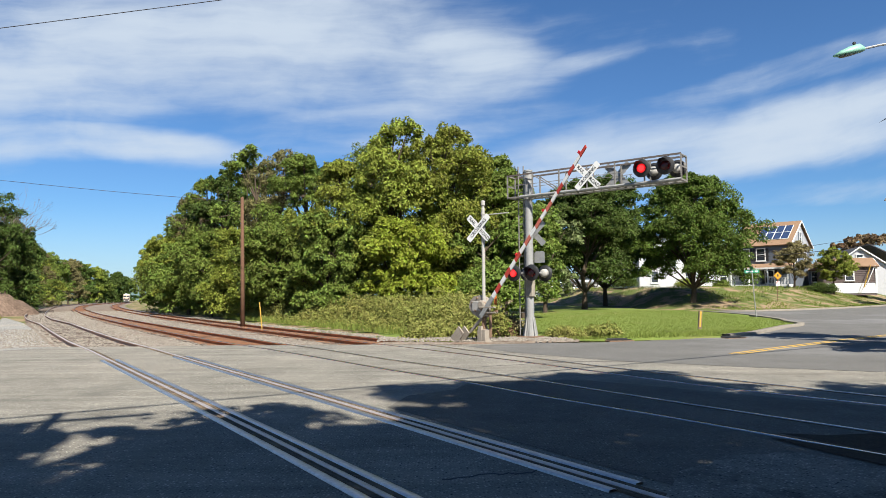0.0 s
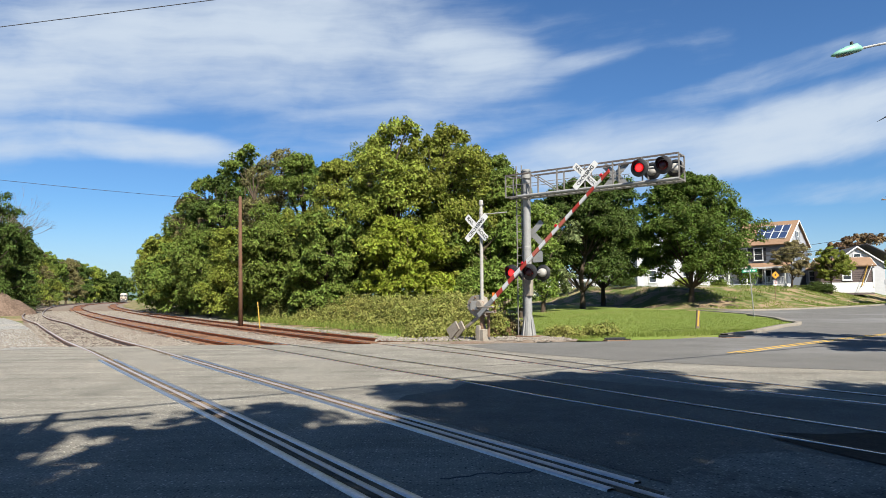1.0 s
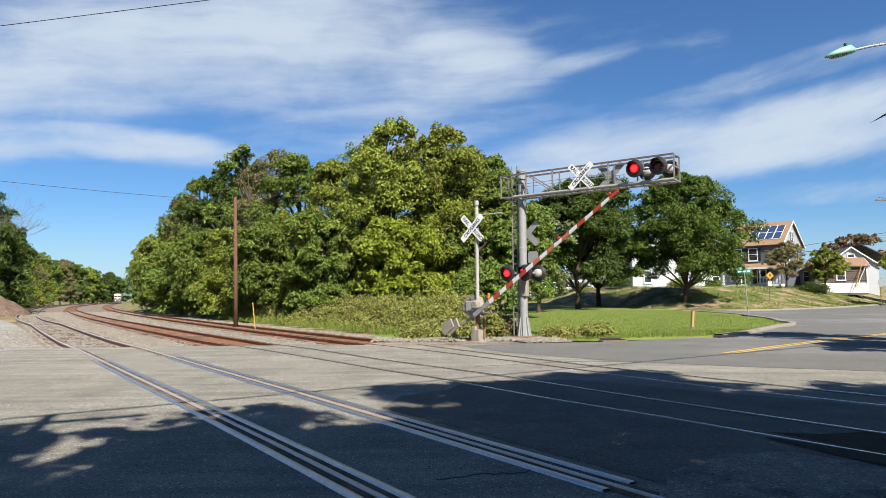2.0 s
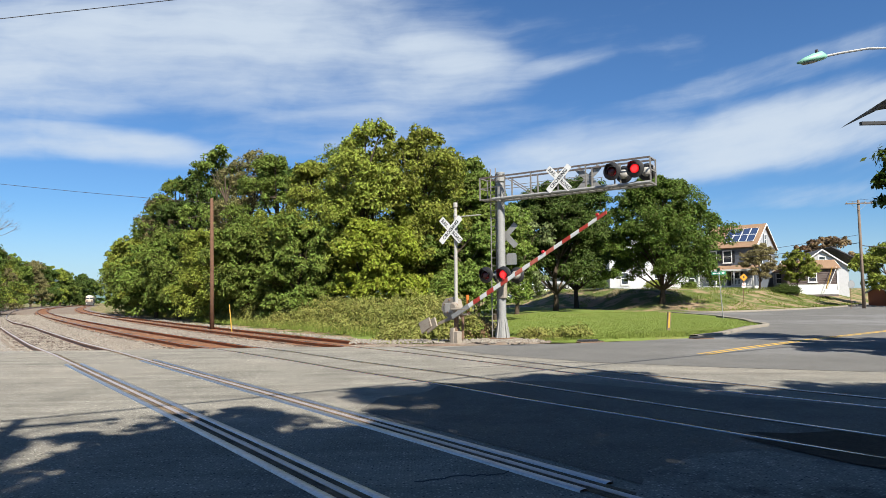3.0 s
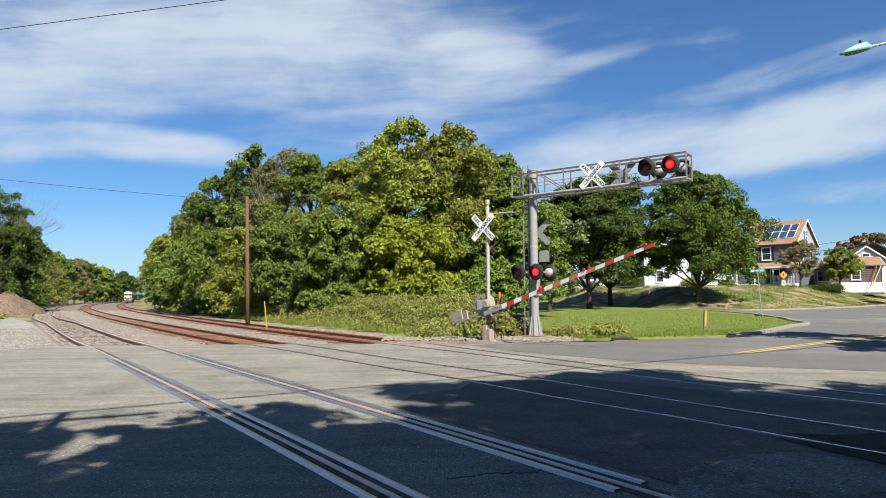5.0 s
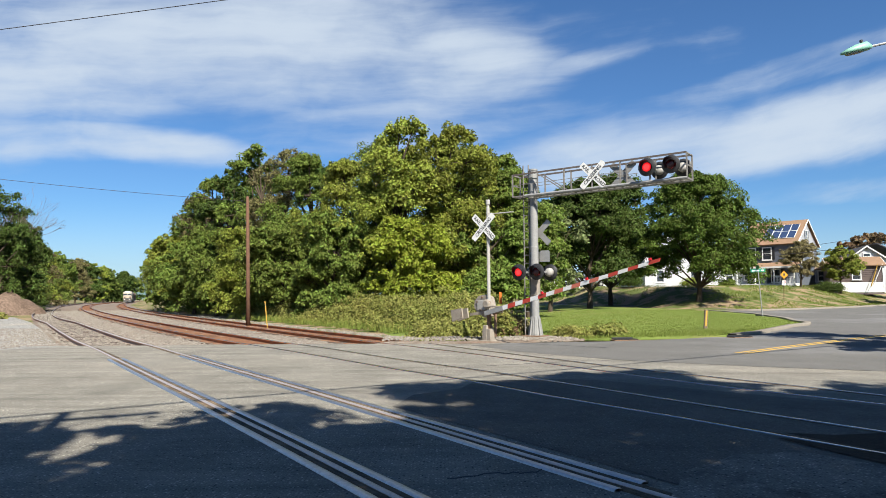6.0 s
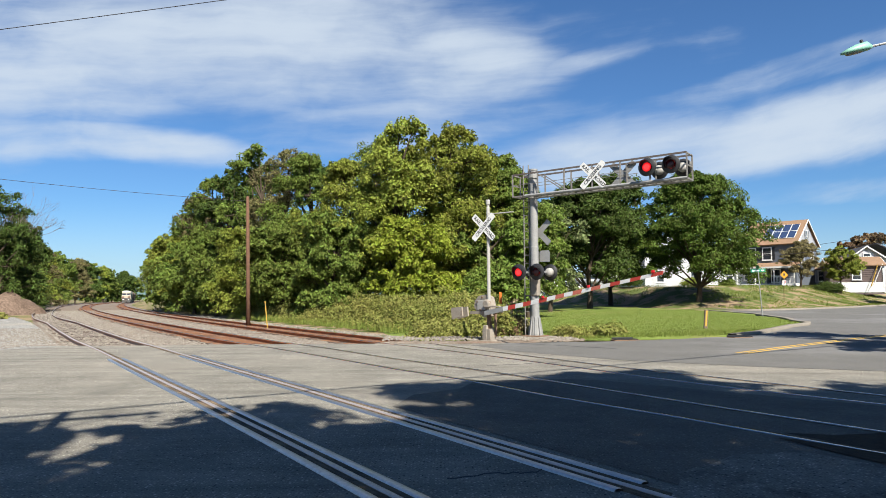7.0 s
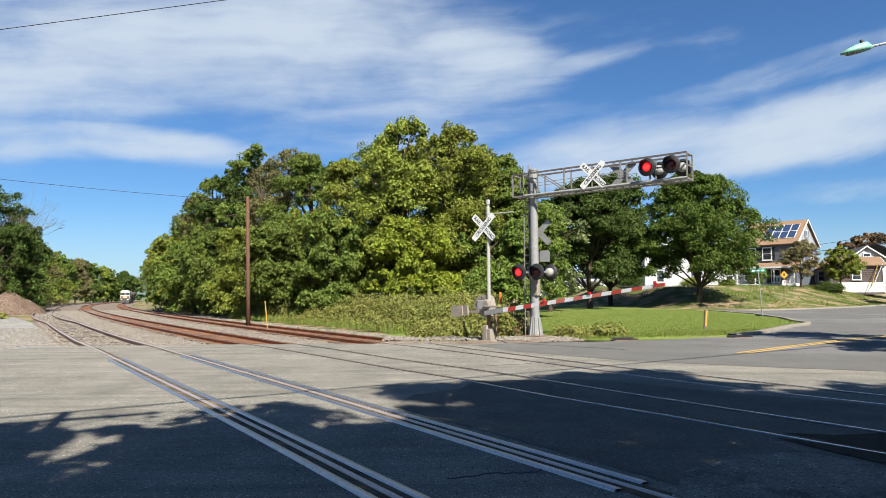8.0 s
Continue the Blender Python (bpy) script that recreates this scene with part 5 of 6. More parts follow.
def street_lamp():
    t = empty("street_lamp", pose(18.55, 20.0, 0.35), "mint-green cobra-head street lamp on a curved grey arm", "street lamp")
    part("pole", lathe(bmesh.new(), [(0.12, -0.4), (0.10, 4), (0.07, 9.0)], 12), M["galv"], t, "", True)
    bm = bmesh.new()
    P = [Vector((0, 0, 8.4)), Vector((-0.9, 0.1, 9.08)), Vector((-2.1, 0.25, 9.42)), Vector((-3.4, 0.4, 9.43)), Vector((-4.3, 0.5, 9.3)), Vector((-4.9, 0.56, 9.18))]
    for a, b in zip(P, P[1:]):
        rod(bm, a, b, 0.04, seg=8)
    part("arm", bm, M["galv"], t)
    bm = bmesh.new()
    rings = []
    for s, w, up, dn in ((0.0, 0.08, 0.08, 0.06), (0.12, 0.15, 0.21, 0.09), (0.42, 0.18, 0.19, 0.10), (0.72, 0.16, 0.12, 0.08), (0.96, 0.05, 0.03, 0.04)):
        rings.append([bm.verts.new((-s, w * math.cos(a), (up if math.sin(a) > 0 else dn) * math.sin(a))) for a in [2 * math.pi * i / 12 for i in range(12)]])
    for a, b in zip(rings, rings[1:]):
        for i in range(12):
            bm.faces.new((a[i], a[(i + 1) % 12], b[(i + 1) % 12], b[i]))
    bm.faces.new(rings[0])
    bm.faces.new(rings[-1])
    bmesh.ops.recalc_face_normals(bm, faces=bm.faces[:])
    m = pose(-4.75, 0.54, 9.2, 0, -12, -6)
    h = part("lamp_head", bm, M["mint"], t, "mint-green enamelled lamp head", True)
    h.matrix_basis = m
    bm = lathe(bmesh.new(), [(0.03, -0.03), (0.10, -0.02), (0.12, 0.03)], 14, pose(-0.55, 0, -0.085) @ Matrix.Diagonal((2.6, 1, 1, 1)))
    part("lens", bm, M["lens"], h, "dull glass lens", True)
    part("photocell", lathe(bmesh.new(), [(0.05, 0), (0.05, 0.09), (0.03, 0.11)], 10, pose(-0.25, 0, 0.19)), M["black_paint"], h)
    return t


street_lamp()


def marker_post(x, y, h, w, mat, label, lean=0.0, cap=None, name="marker_post"):
    t = empty(name, pose(x, y, ground_z(x, y) - 0.05, 0, lean, 0), label, "marker post")
    part("post", box(bmesh.new(), (w, w * 0.7, h), pose(0, 0, h / 2), w * 0.12), mat, t)
    if cap:
        part("reflector", box(bmesh.new(), (w * 0.5, 0.012, h * 0.72), pose(0, -w * 0.36, h * 0.60), 0.004), cap, t, "faded yellow strip")
    return t


marker_post(12.1, 30.5, 1.0, 0.16, M["grey_wood"], "short leaning wooden post with a yellow strip", 5.0, M["yellow_paint"])
marker_post(-10.1, 37.9, 1.65, 0.055, M["yellow_paint"], "slim yellow marker post beside the track", -6.0)
marker_post(2.36, 26.1, 1.86, 0.10, M["orange"], "orange plastic marker stake in the weeds", -3.0)


def drain(x, y, turn):
    t = empty("storm_drain", pose(x, y, ground_z(x, y), 0, 0, turn), "dark iron storm drain at the kerb", "drain")
    part("frame", box(bmesh.new(), (0.95, 0.42, 0.05), pose(0, 0, 0.0), 0.01), M["rusty"], t)
    for i in range(8):
        part("grate_bar", box(bmesh.new(), (0.05, 0.36, 0.03), pose(-0.4 + i * 0.115, 0, 0.035), 0.005), M["black_paint"], t)
    # the opening is a solid block, its inner shade painted black
    part("kerb_opening", box(bmesh.new(), (0.8, 0.06, 0.08), pose(0, 0.24, 0.05), 0.01), M["black_paint"], t)


drain(11.3, 25.15, 20)
drain(6.6, 24.0, 8)


def street_sign():
    x, y = 20.65, 42.6
    t = empty("street_sign", pose(x, y, ground_z(x, y), 0, -3.5, 0), "green street name sign on a leaning grey post", "street sign")
    part("post", rod(bmesh.new(), (0, 0, 0), (0, 0, 3.15), 0.035, seg=8), M["galv"], t)
    for z, turn in ((3.06, 4), (3.28, 75)):
        m = pose(0, 0, z, 0, 0, turn)
        b = part("name_plate", box(bmesh.new(), (1.0, 0.012, 0.2), m, 0.004), M["green_sign"], t, "green name plate")
        for i, (o, w) in enumerate(((-0.16, 0.5), (0.30, 0.2))):
            part("lettering_bar", box(bmesh.new(), (w, 0.006, 0.08), m @ pose(o, -0.009, 0)), M["white_paint"], b)


def warning_sign():
    x, y = 34.2, 66.0
    t = empty("warning_sign", pose(x, y, ground_z(x, y) - 0.05, 0, 2, 0), "yellow diamond warning sign over a small white sign", "road sign")
    part("post", rod(bmesh.new(), (0, 0, 0), (0, 0, 2.95), 0.035, seg=6), M["rusty"], t)
    d = part("diamond", box(bmesh.new(), (0.58, 0.012, 0.58), pose(0, -0.05, 2.55, 0, 45, 0), 0.01), M["yellow_sign"], t, "yellow diamond plate")
    part("symbol", box(bmesh.new(), (0.16, 0.006, 0.24), pose(0, -0.062, 2.58), 0.002), M["letter"], d)
    s = part("plate", box(bmesh.new(), (0.38, 0.012, 0.5), pose(0, -0.05, 1.75), 0.01), M["white_paint"], t, "white plate with a red ring")
    bm = lathe(bmesh.new(), [(0.12, 0), (0.16, 0.004), (0.12, 0.008)], 20, pose(0, -0.06, 1.82, 90), 0, False)
    part("ring", bm, M["red_paint"], s)
    part("symbol", box(bmesh.new(), (0.05, 0.006, 0.3), pose(0, -0.062, 1.82), 0.002), M["letter"], s)


def stop_sign():
    x, y = 42.8, 62.0
    t = empty("stop_sign", pose(x, y, ground_z(x, y) - 0.05, 0, 3, 10), "octagonal sign seen from its bare metal back", "road sign")
    part("post", rod(bmesh.new(), (0, 0, 0), (0, 0, 2.9), 0.035, seg=6), M["rusty"], t)
    o = [(0.42 * math.cos(radians(22.5 + 45 * i)), 0.42 * math.sin(radians(22.5 + 45 * i))) for i in range(8)]
    part("plate", prism(bmesh.new(), o, 0, 0.01, pose(0, -0.05, 2.45, 90)), M["sign_back"], t)


street_sign()
warning_sign()
stop_sign()


def canopy_corner():
    """The corner of a filling-station style flat roof that reaches in over the street."""
    t = empty("canopy", pose(17.5, 19.2, 0), "dark slate-blue sloping canopy corner on a steel bracket", "canopy")
    bm = bmesh.new()
    v = [bm.verts.new(p) for p in ((-4.3, 0.0, 6.75), (-2.4, -0.2, 7.95), (1.0, -0.6, 8.9), (1.0, 1.2, 8.9), (-2.4, 0.9, 7.6), (1.0, -0.6, 8.2), (1.0, 1.2, 8.2))]
    for f in ((0, 1, 4), (1, 2, 3, 4), (0, 4, 1), (1, 4, 6, 5), (2, 1, 5), (3, 6, 4), (2, 5, 6, 3)):
        try:
            bm.faces.new([v[i] for i in f])
        except ValueError:
            pass
    part("roof_plate", bm, M["slate_roof"], t)
    part("bracket", bar(bmesh.new(), (-3.4, 0.3, 7.0), (1.0, 0.3, 7.1), 0.12, 0.1), M["black_paint"], t)
    part("post", rod(bmesh.new(), (1.0, 0.3, 0), (1.0, 0.3, 8.3), 0.12, seg=10), M["black_paint"], t)


canopy_corner()


# ---- houses ----
def window(parent, m, w, h, panes=2, shutters=None):
    """A double-hung window: frame, sill and panes; faces -y of m."""
    bm = bmesh.new()
    for s in (-1, 1):
        box(bm, (0.11, 0.10, h + 0.2), m @ pose(s * (w / 2 + 0.05), -0.03, 0))
    for z in (h / 2 + 0.06, -h / 2 - 0.06):
        box(bm, (w + 0.22, 0.10, 0.12), m @ pose(0, -0.032, z))
    box(bm, (w, 0.07, 0.06), m @ pose(0, -0.03, 0))
    wnd = part("window", bm, M["trim"], parent, "white-framed window")
    for s in (-1, 1):
        part("pane", box(bmesh.new(), (w, 0.03, h / 2 - 0.03), m @ pose(0, -0.01, s * h / 4)), M["pane"], wnd)
    part("sill", box(bmesh.new(), (w + 0.34, 0.16, 0.05), m @ pose(0, -0.06, -h / 2 - 0.14)), M["trim"], wnd)
    if shutters:
        for s in (-1, 1):
            part("shutter", box(bmesh.new(), (0.36, 0.05, h + 0.1), m @ pose(s * (w / 2 + 0.30), -0.03, 0), 0.01), shutters, parent, "dark shutter")


def gable_house(name, m, w, d, wall_h, rise, wall, roof, label, gable_front=True, over=0.4, gable=None, thick=0.14):
    """Walls and a pitched roof; the ridge runs along y when gable_front. Front is -y."""
    t = empty(name, m, label, "house")
    bm = bmesh.new()
    if gable_front:
        prism(bm, [(-w / 2, -0.9), (w / 2, -0.9), (w / 2, wall_h), (0, wall_h + rise), (-w / 2, wall_h)], -d / 2, d / 2, pose(0, 0, 0, 90))
    else:
        prism(bm, [(-d / 2, -0.9), (d / 2, -0.9), (d / 2, wall_h), (0, wall_h + rise), (-d / 2, wall_h)], -w / 2, w / 2, pose(0, 0, 0, 90) @ pose(0, 0, 0, 0, 90, 0))
    bmesh.ops.recalc_face_normals(bm, faces=bm.faces[:])
    bm.normal_update()
    part("wall", bm, wall, t)
    run = (w if gable_front else d) / 2
    length = (d if gable_front else w) + 2 * over
    sl = math.atan2(rise, run)
    ln = (run + over) / math.cos(sl)
    for s in (-1, 1):
        mid = Vector((s * (run + over) / 2, 0, wall_h + rise - (run + over) / 2 * math.tan(sl) + thick / 2 + 0.02))
        mm = pose(*mid, 0, s * math.degrees(sl), 0)
        if not gable_front:
            mm = pose(0, 0, 0, 0, 0, 90) @ mm
        part("roof", box(bmesh.new(), (ln, length, thick), mm), roof, t)
        for e in (-1, 1):
            part("fascia", box(bmesh.new(), (ln, 0.06, 0.17), mm @ pose(0, e * (length / 2 + 0.03), -0.04)), M["trim"], t, "white fascia board")
    return t


def build_houses():
    # blue-grey house with solar panels: gable towards the street side, ridge across the view
    y0 = 88.0
    z0 = ground_z(46, y0) - 0.1
    H = gable_house("house", pose(46.4, 90.0, z0, 0, 0, -45), 6.6, 9.0, 5.6, 3.2, M["siding_blue"], M["shingle_tan"], "two-storey blue-grey house with a tan roof and solar panels", gable_front=False, over=0.35)
    run, rise = 4.5, 3.2
    sl = math.degrees(math.atan2(rise, run))
    for r in range(2):
        for c in range(4):
            u = -1.75 - 1.42 * r
            zz = 5.6 + rise + u / run * rise + 0.26
            m = pose(-0.42 + c * 0.99, u, zz, sl, 0, 0)
            p = part("solar_panel", box(bmesh.new(), (0.95, 1.70, 0.05), m, 0.01), M["trim"], H, "blue-black solar panel")
            part("cells", box(bmesh.new(), (0.87, 1.61, 0.03), m @ pose(0, 0, 0.022)), M["solar"], p)
    bm = bmesh.new()
    prism(bm, [(-4.5, 5.55), (4.5, 5.55), (0, 8.75)], 0, 0.05, pose(3.31, 0, 0, 90) @ pose(0, 0, 0, 0, 90, 0))
    bmesh.ops.recalc_face_normals(bm, faces=bm.faces[:])
    part("gable_wall", bm, M["siding_light"], H, "pale grey gable")
    window(H, pose(3.37, 0, 6.7, 0, 0, 90), 0.7, 1.3, shutters=M["siding_blue"])
    for x in (-2.2, -0.2):
        window(H, pose(x, -4.52, 4.3), 1.0, 1.5, shutters=M["black_paint"])
    for x in (-2.6, 0.8):
        window(H, pose(x, -4.52, 1.35), 1.0, 1.6, shutters=M["black_paint"])
    for y in (-2.2, 1.8):
        window(H, pose(3.37, y, 3.9, 0, 0, 90), 0.9, 1.5)
    # porch roof over the ground floor
    for i, (a, b) in enumerate((((-0.2, -4.6), (6.6, -7.0)),)):
        bm = box(bmesh.new(), (7.4, 2.7, 0.12), pose(0.2, -5.7, 2.75, 14, 0, 0))
        part("porch_roof", bm, M["shingle_tan"], H)
        part("porch_fascia", box(bmesh.new(), (7.4, 0.06, 0.22), pose(0.2, -7.0, 2.38)), M["trim"], H)
    for x in (-3.3, -1.0, 1.3, 3.7):
        part("porch_post", box(bmesh.new(), (0.16, 0.16, 2.3), pose(x, -6.85, 1.2), 0.02), M["trim"], H)
    part("porch_deck", box(bmesh.new(), (7.2, 2.4, 0.4), pose(0.2, -5.75, 0.1)), M["trim"], H)
    for i in range(14):
        part("baluster", box(bmesh.new(), (0.06, 0.05, 0.8), pose(1.4 + i * 0.17, -6.85, 0.75)), M["trim"], H)
    part("handrail", box(bmesh.new(), (2.5, 0.09, 0.08), pose(2.5, -6.85, 1.18)), M["trim"], H)
    part("front_door", box(bmesh.new(), (1.0, 0.08, 2.1), pose(-0.9, -4.53, 1.4), 0.02), M["trim"], H)
    part("chimney", box(bmesh.new(), (0.5, 0.5, 1.0), pose(-2.6, 1.2, 8.4), 0.02), M["black_paint"], H)
    # single-storey wing
    W = gable_house("porch_wing", pose(51.6, 92.5, ground_z(51.6, 92.5) - 0.15, 0, 0, -20), 5.4, 5.0, 2.3, 0.9, M["siding_light"], M["shingle_tan"], "low enclosed porch wing with white-framed windows", gable_front=False, over=0.3)
    for x in (-1.6, -0.2, 1.2):
        window(W, pose(x, -2.52, 1.4), 0.9, 1.3)
    # brown garage
    z1 = ground_z(52.6, 85.5) + 0.35
    G = gable_house("garage", pose(53.9, 86.5, z1, 0, 0, -22), 5.9, 6.0, 2.75, 1.1, M["siding_brown"], M["shingle_tan"], "brown-sided garage with a white base and tan roof", gable_front=False, over=0.3)
    window(G, pose(0.0, -3.02, 1.55), 0.85, 1.0)
    part("base_board", box(bmesh.new(), (5.96, 0.05, 1.3), pose(0, -3.03, 0.0)), M["trim"], G, "white base board")
    for i in range(9):
        part("board", box(bmesh.new(), (5.9, 0.05, 0.06), pose(0, -3.02, 0.75 + i * 0.235)), M["siding_brown"], G)
    part("door", box(bmesh.new(), (0.06, 1.0, 2.1), pose(2.98, 0.9, 1.1)), M["black_paint"], G)
    part("corner_post", box(bmesh.new(), (0.2, 0.2, 2.8), pose(2.92, -3.0, 1.4)), M["trim"], G)
    for a, b, mat in (((1.6, -3.6, 0.1), (2.8, -3.15, 2.9), M["trim"]), ((1.4, -3.7, 0.1), (2.3, -3.2, 2.9), M["yellow_paint"])):
        part("prop", bar(bmesh.new(), a, b, 0.14, 0.06), mat, G, "plank leaning against the wall")
    # white gabled house behind
    z2 = ground_z(66, 99)
    B = gable_house("house", pose(64.0, 101, z2 - 0.2, 0, 0, -18), 7.0, 9.0, 4.0, 2.6, M["siding_white"], M["shingle_grey"], "white gabled house with a dark grey roof", over=0.35)
    window(B, pose(0, -4.52, 5.1), 0.8, 0.9)
    part("dormer_roof", box(bmesh.new(), (6.0, 7.0, 0.14), pose(4.8, 2.0, 5.8, 0, 30, 0)), M["shingle_grey"], B)
    # white house behind the maple
    z3 = ground_z(30, 92)
    D = gable_house("house", pose(31.0, 92, z3 - 0.2, 0, 0, 6), 9.0, 8.0, 4.9, 2.4, M["siding_white"], M["shingle_grey"], "white two-storey house behind the trees", over=0.3)
    for x, z in ((-2.4, 3.9), (0.2, 3.9), (2.4, 3.9), (-2.4, 1.5), (2.4, 1.5)):
        window(D, pose(x, -4.02, z), 0.95, 1.5)
    E2 = gable_house("porch_wing", pose(38.2, 90.5, z3 - 0.2, 0, 0, 4), 8.5, 5.0, 2.5, 0.9, M["siding_white"], M["shingle_grey"], "low white wing with a railed porch", gable_front=False, over=0.3)
    for x in (-2.6, 0, 2.6):
        window(E2, pose(x, -2.52, 1.5), 0.9, 1.1)
    # low house with a brown roof, far off between the trunks
    T = gable_house("house", pose(27.3, 104, ground_z(27.3, 104) - 0.1, 0, 0, 0), 6.5, 6.5, 2.9, 1.9, M["siding_white"], M["shingle_tan"], "low house with a tan-brown roof between the trees", gable_front=False, over=0.4)
    window(T, pose(0, -3.27, 1.3), 1.0, 1.1)
    # building with orange-red cladding by the street
    S = gable_house("shed", pose(62, 72.0, ground_z(62, 72) - 0.1, 0, 0, -10), 16.0, 5.0, 1.6, 0.8, M["terracotta"], M["shingle_grey"], "low orange-red building beside the street", gable_front=False, over=0.2)


def car(name, x, y, turn, paint, label):
    t = empty(name, pose(x, y, ground_z(x, y), 0, 0, turn), label, "car")
    bm = bmesh.new()
    prism(bm, [(-2.2, 0.35), (2.15, 0.35), (2.25, 0.6), (2.15, 0.92), (1.2, 1.02), (0.55, 1.52), (-1.5, 1.56), (-2.15, 1.05), (-2.28, 0.7)], -0.85, 0.85, pose(0, 0, 0, 90))
    bmesh.ops.recalc_face_normals(bm, faces=bm.faces[:])
    bmesh.ops.bevel(bm, geom=bm.edges[:], offset=0.06, segments=2, affect="EDGES")
    b = part("body", bm, paint, t, "", True)
    for s in (-1, 1):
        bm = prism(bmesh.new(), [(-1.45, 1.05), (0.95, 1.05), (0.45, 1.45), (-1.35, 1.48)], -0.01, 0.01, pose(0, s * 0.86, 0, 90))
        bmesh.ops.recalc_face_normals(bm, faces=bm.faces[:])
        part("side_window", bm, M["pane"], b)
        for xx in (-1.4, 1.4):
            w = part("wheel", lathe(bmesh.new(), [(0.28, -0.1), (0.34, -0.08), (0.34, 0.08), (0.28, 0.1)], 18, pose(xx, s * 0.80, 0.34, 90)), M["tyre"], t)
            part("rim", lathe(bmesh.new(), [(0.2, -0.11), (0.2, 0.11)], 14, pose(xx, s * 0.80, 0.34, 90)), M["galv"], w)
    for s in (-1, 1):
        part("headlight", box(bmesh.new(), (0.1, 0.36, 0.14), pose(2.2, s * 0.6, 0.78), 0.02), M["trim"], b)
        part("tail_light", box(bmesh.new(), (0.1, 0.26, 0.2), pose(-2.22, s * 0.66, 0.9), 0.02), M["red_lens"], b)


build_houses()
car("parked_car", 19.5, 88, 8, M["car_paint"], "silver hatchback parked in front of the trees")
car("parked_car", 16.6, 91, 4, M["car_white"], "white van-like car parked beyond the lawn")
car("parked_car", 13.2, 93, 2, M["car_white"], "white car parked half behind the mast")
# ---- trees and shrubs round the houses ----
tree(401, 24.3, 62.5, 12.8, 5.6, M["leaf_maple"], "broad dense maple on the grassy bank", name="maple_tree", shape="full", start=2.5, clusters=700, per=150, size=0.142, trunk_r=0.27, droop=0.3)
tree(402, 13.8, 62, 12.4, 5.2, M["leaf_dark"], "dense dark green maple above the side street", name="maple_tree", shape="full", start=3.0, clusters=500, per=130, size=0.165, trunk_r=0.25)
tree(403, 18.6, 73, 15.0, 6.2, M["leaf_dark"], "dense dark green maple above the side street", name="maple_tree", shape="full", start=2.3, clusters=500, per=130, size=0.165, trunk_r=0.25)
tree(408, 9.4, 58, 9.8, 3.4, M["leaf_silver"], "grey-green tree beside the wood", shape="round", start=1.2, clusters=150, per=90, size=0.17)
tree(404, 43.3, 79.5, 5.6, 2.4, M["leaf_bronze"], "small bronze-leaved tree in the front garden", start=1.5, shape="round", clusters=280, per=130, size=0.085)
tree(405, 48.1, 79.5, 5.7, 2.3, M["leaf_walnut"], "small round green tree beside the garage", start=1.7, shape="round", clusters=280, per=130, size=0.085)
tree(406, 73.5, 116, 9.0, 3.6, M["leaf_autumn"], "rust-leaved tree behind the roofs", clusters=110, per=60, size=0.4)
tree(407, 52, 112, 9.5, 4.0, M["leaf_mid"], "green tree behind the blue-grey house", clusters=110, per=60, size=0.4)
tree(409, 52.5, 70, 6.8, 3.6, M["leaf_walnut"], "spreading green tree beside the street", start=1.6, clusters=150, per=80, size=0.18)
tree(410, 61, 80, 7.6, 4.2, M["leaf_walnut"], "spreading green tree beside the street", start=1.4, clusters=150, per=80, size=0.2)
tree(411, 77, 116, 9.5, 4.5, M["leaf_autumn"], "rust-leaved tree behind the roofs", clusters=110, per=60, size=0.4)
bare_tree(412, 45, 108, 13, "leafless tree behind the blue-grey house")
bush(420, 46.1, 78.5, 1.5, 1.9, M["leaf_dark"], "clipped rounded green bush", per=90, size=0.06, clusters=150)
bush(438, 23.9, 84.5, 2.8, 1.9, M["leaf_dark"], "dark green hedge below the white house", per=90, size=0.1, clusters=90)
bush(421, 31.8, 84, 1.3, 1.4, M["leaf_walnut"], "round shrub in front of the white house", per=80, clusters=40)
bush(422, 36.0, 83, 1.1, 1.1, M["leaf_mid"], "round shrub in front of the white house", per=80, clusters=40)
bush(423, 6.2, 25.4, 0.85, 1.0, M["weed"], "low yellowish weeds at the foot of the mast", name="weed_clump", per=60, size=0.07, clusters=26)
bush(424, 2.6, 26.0, 1.0, 0.8, M["leaf_autumn"], "reddish dry weeds beside the mast", name="weed_clump", per=60, size=0.06, clusters=30)
bush(425, 4.8, 26.0, 0.7, 0.7, M["weed"], "yellowing weeds beside the mast", name="weed_clump", per=60, size=0.06, clusters=26)
bush(427, 1.5, 25.9, 1.05, 0.7, M["weed"], "yellow-green weeds behind the gate", name="weed_clump", per=60, size=0.06, clusters=34)
bush(428, 2.5, 26.0, 1.1, 0.7, M["leaf_mid"], "green weeds behind the gate", name="weed_clump", per=60, size=0.06, clusters=34)
bush(429, -0.7, 25.6, 1.2, 0.9, M["weed"], "yellow-green weeds behind the gate", name="weed_clump", per=60, size=0.06, clusters=40)
bush(433, 2.0, 26.3, 1.0, 0.5, M["weed"], "yellow-green weeds behind the gate", name="weed_clump", per=60, size=0.06, clusters=30)
bush(434, 2.75, 26.2, 1.35, 0.5, M["leaf_autumn"], "dry brown weeds between gate and mast", name="weed_clump", per=60, size=0.05, clusters=44)
bush(435, 3.05, 26.1, 1.5, 0.6, M["leaf_bronze"], "dry brown weeds between gate and mast", name="weed_clump", per=60, size=0.05, clusters=44)
bush(436, 5.0, 25.2, 0.7, 0.9, M["weed"], "yellowing grass tuft beside the mast", name="weed_clump", per=70, size=0.06, clusters=40)
bush(437, 2.3, 25.65, 1.95, 0.5, M["weed"], "tall yellow-green weeds round the orange stake", name="weed_clump", per=60, size=0.055, clusters=70)
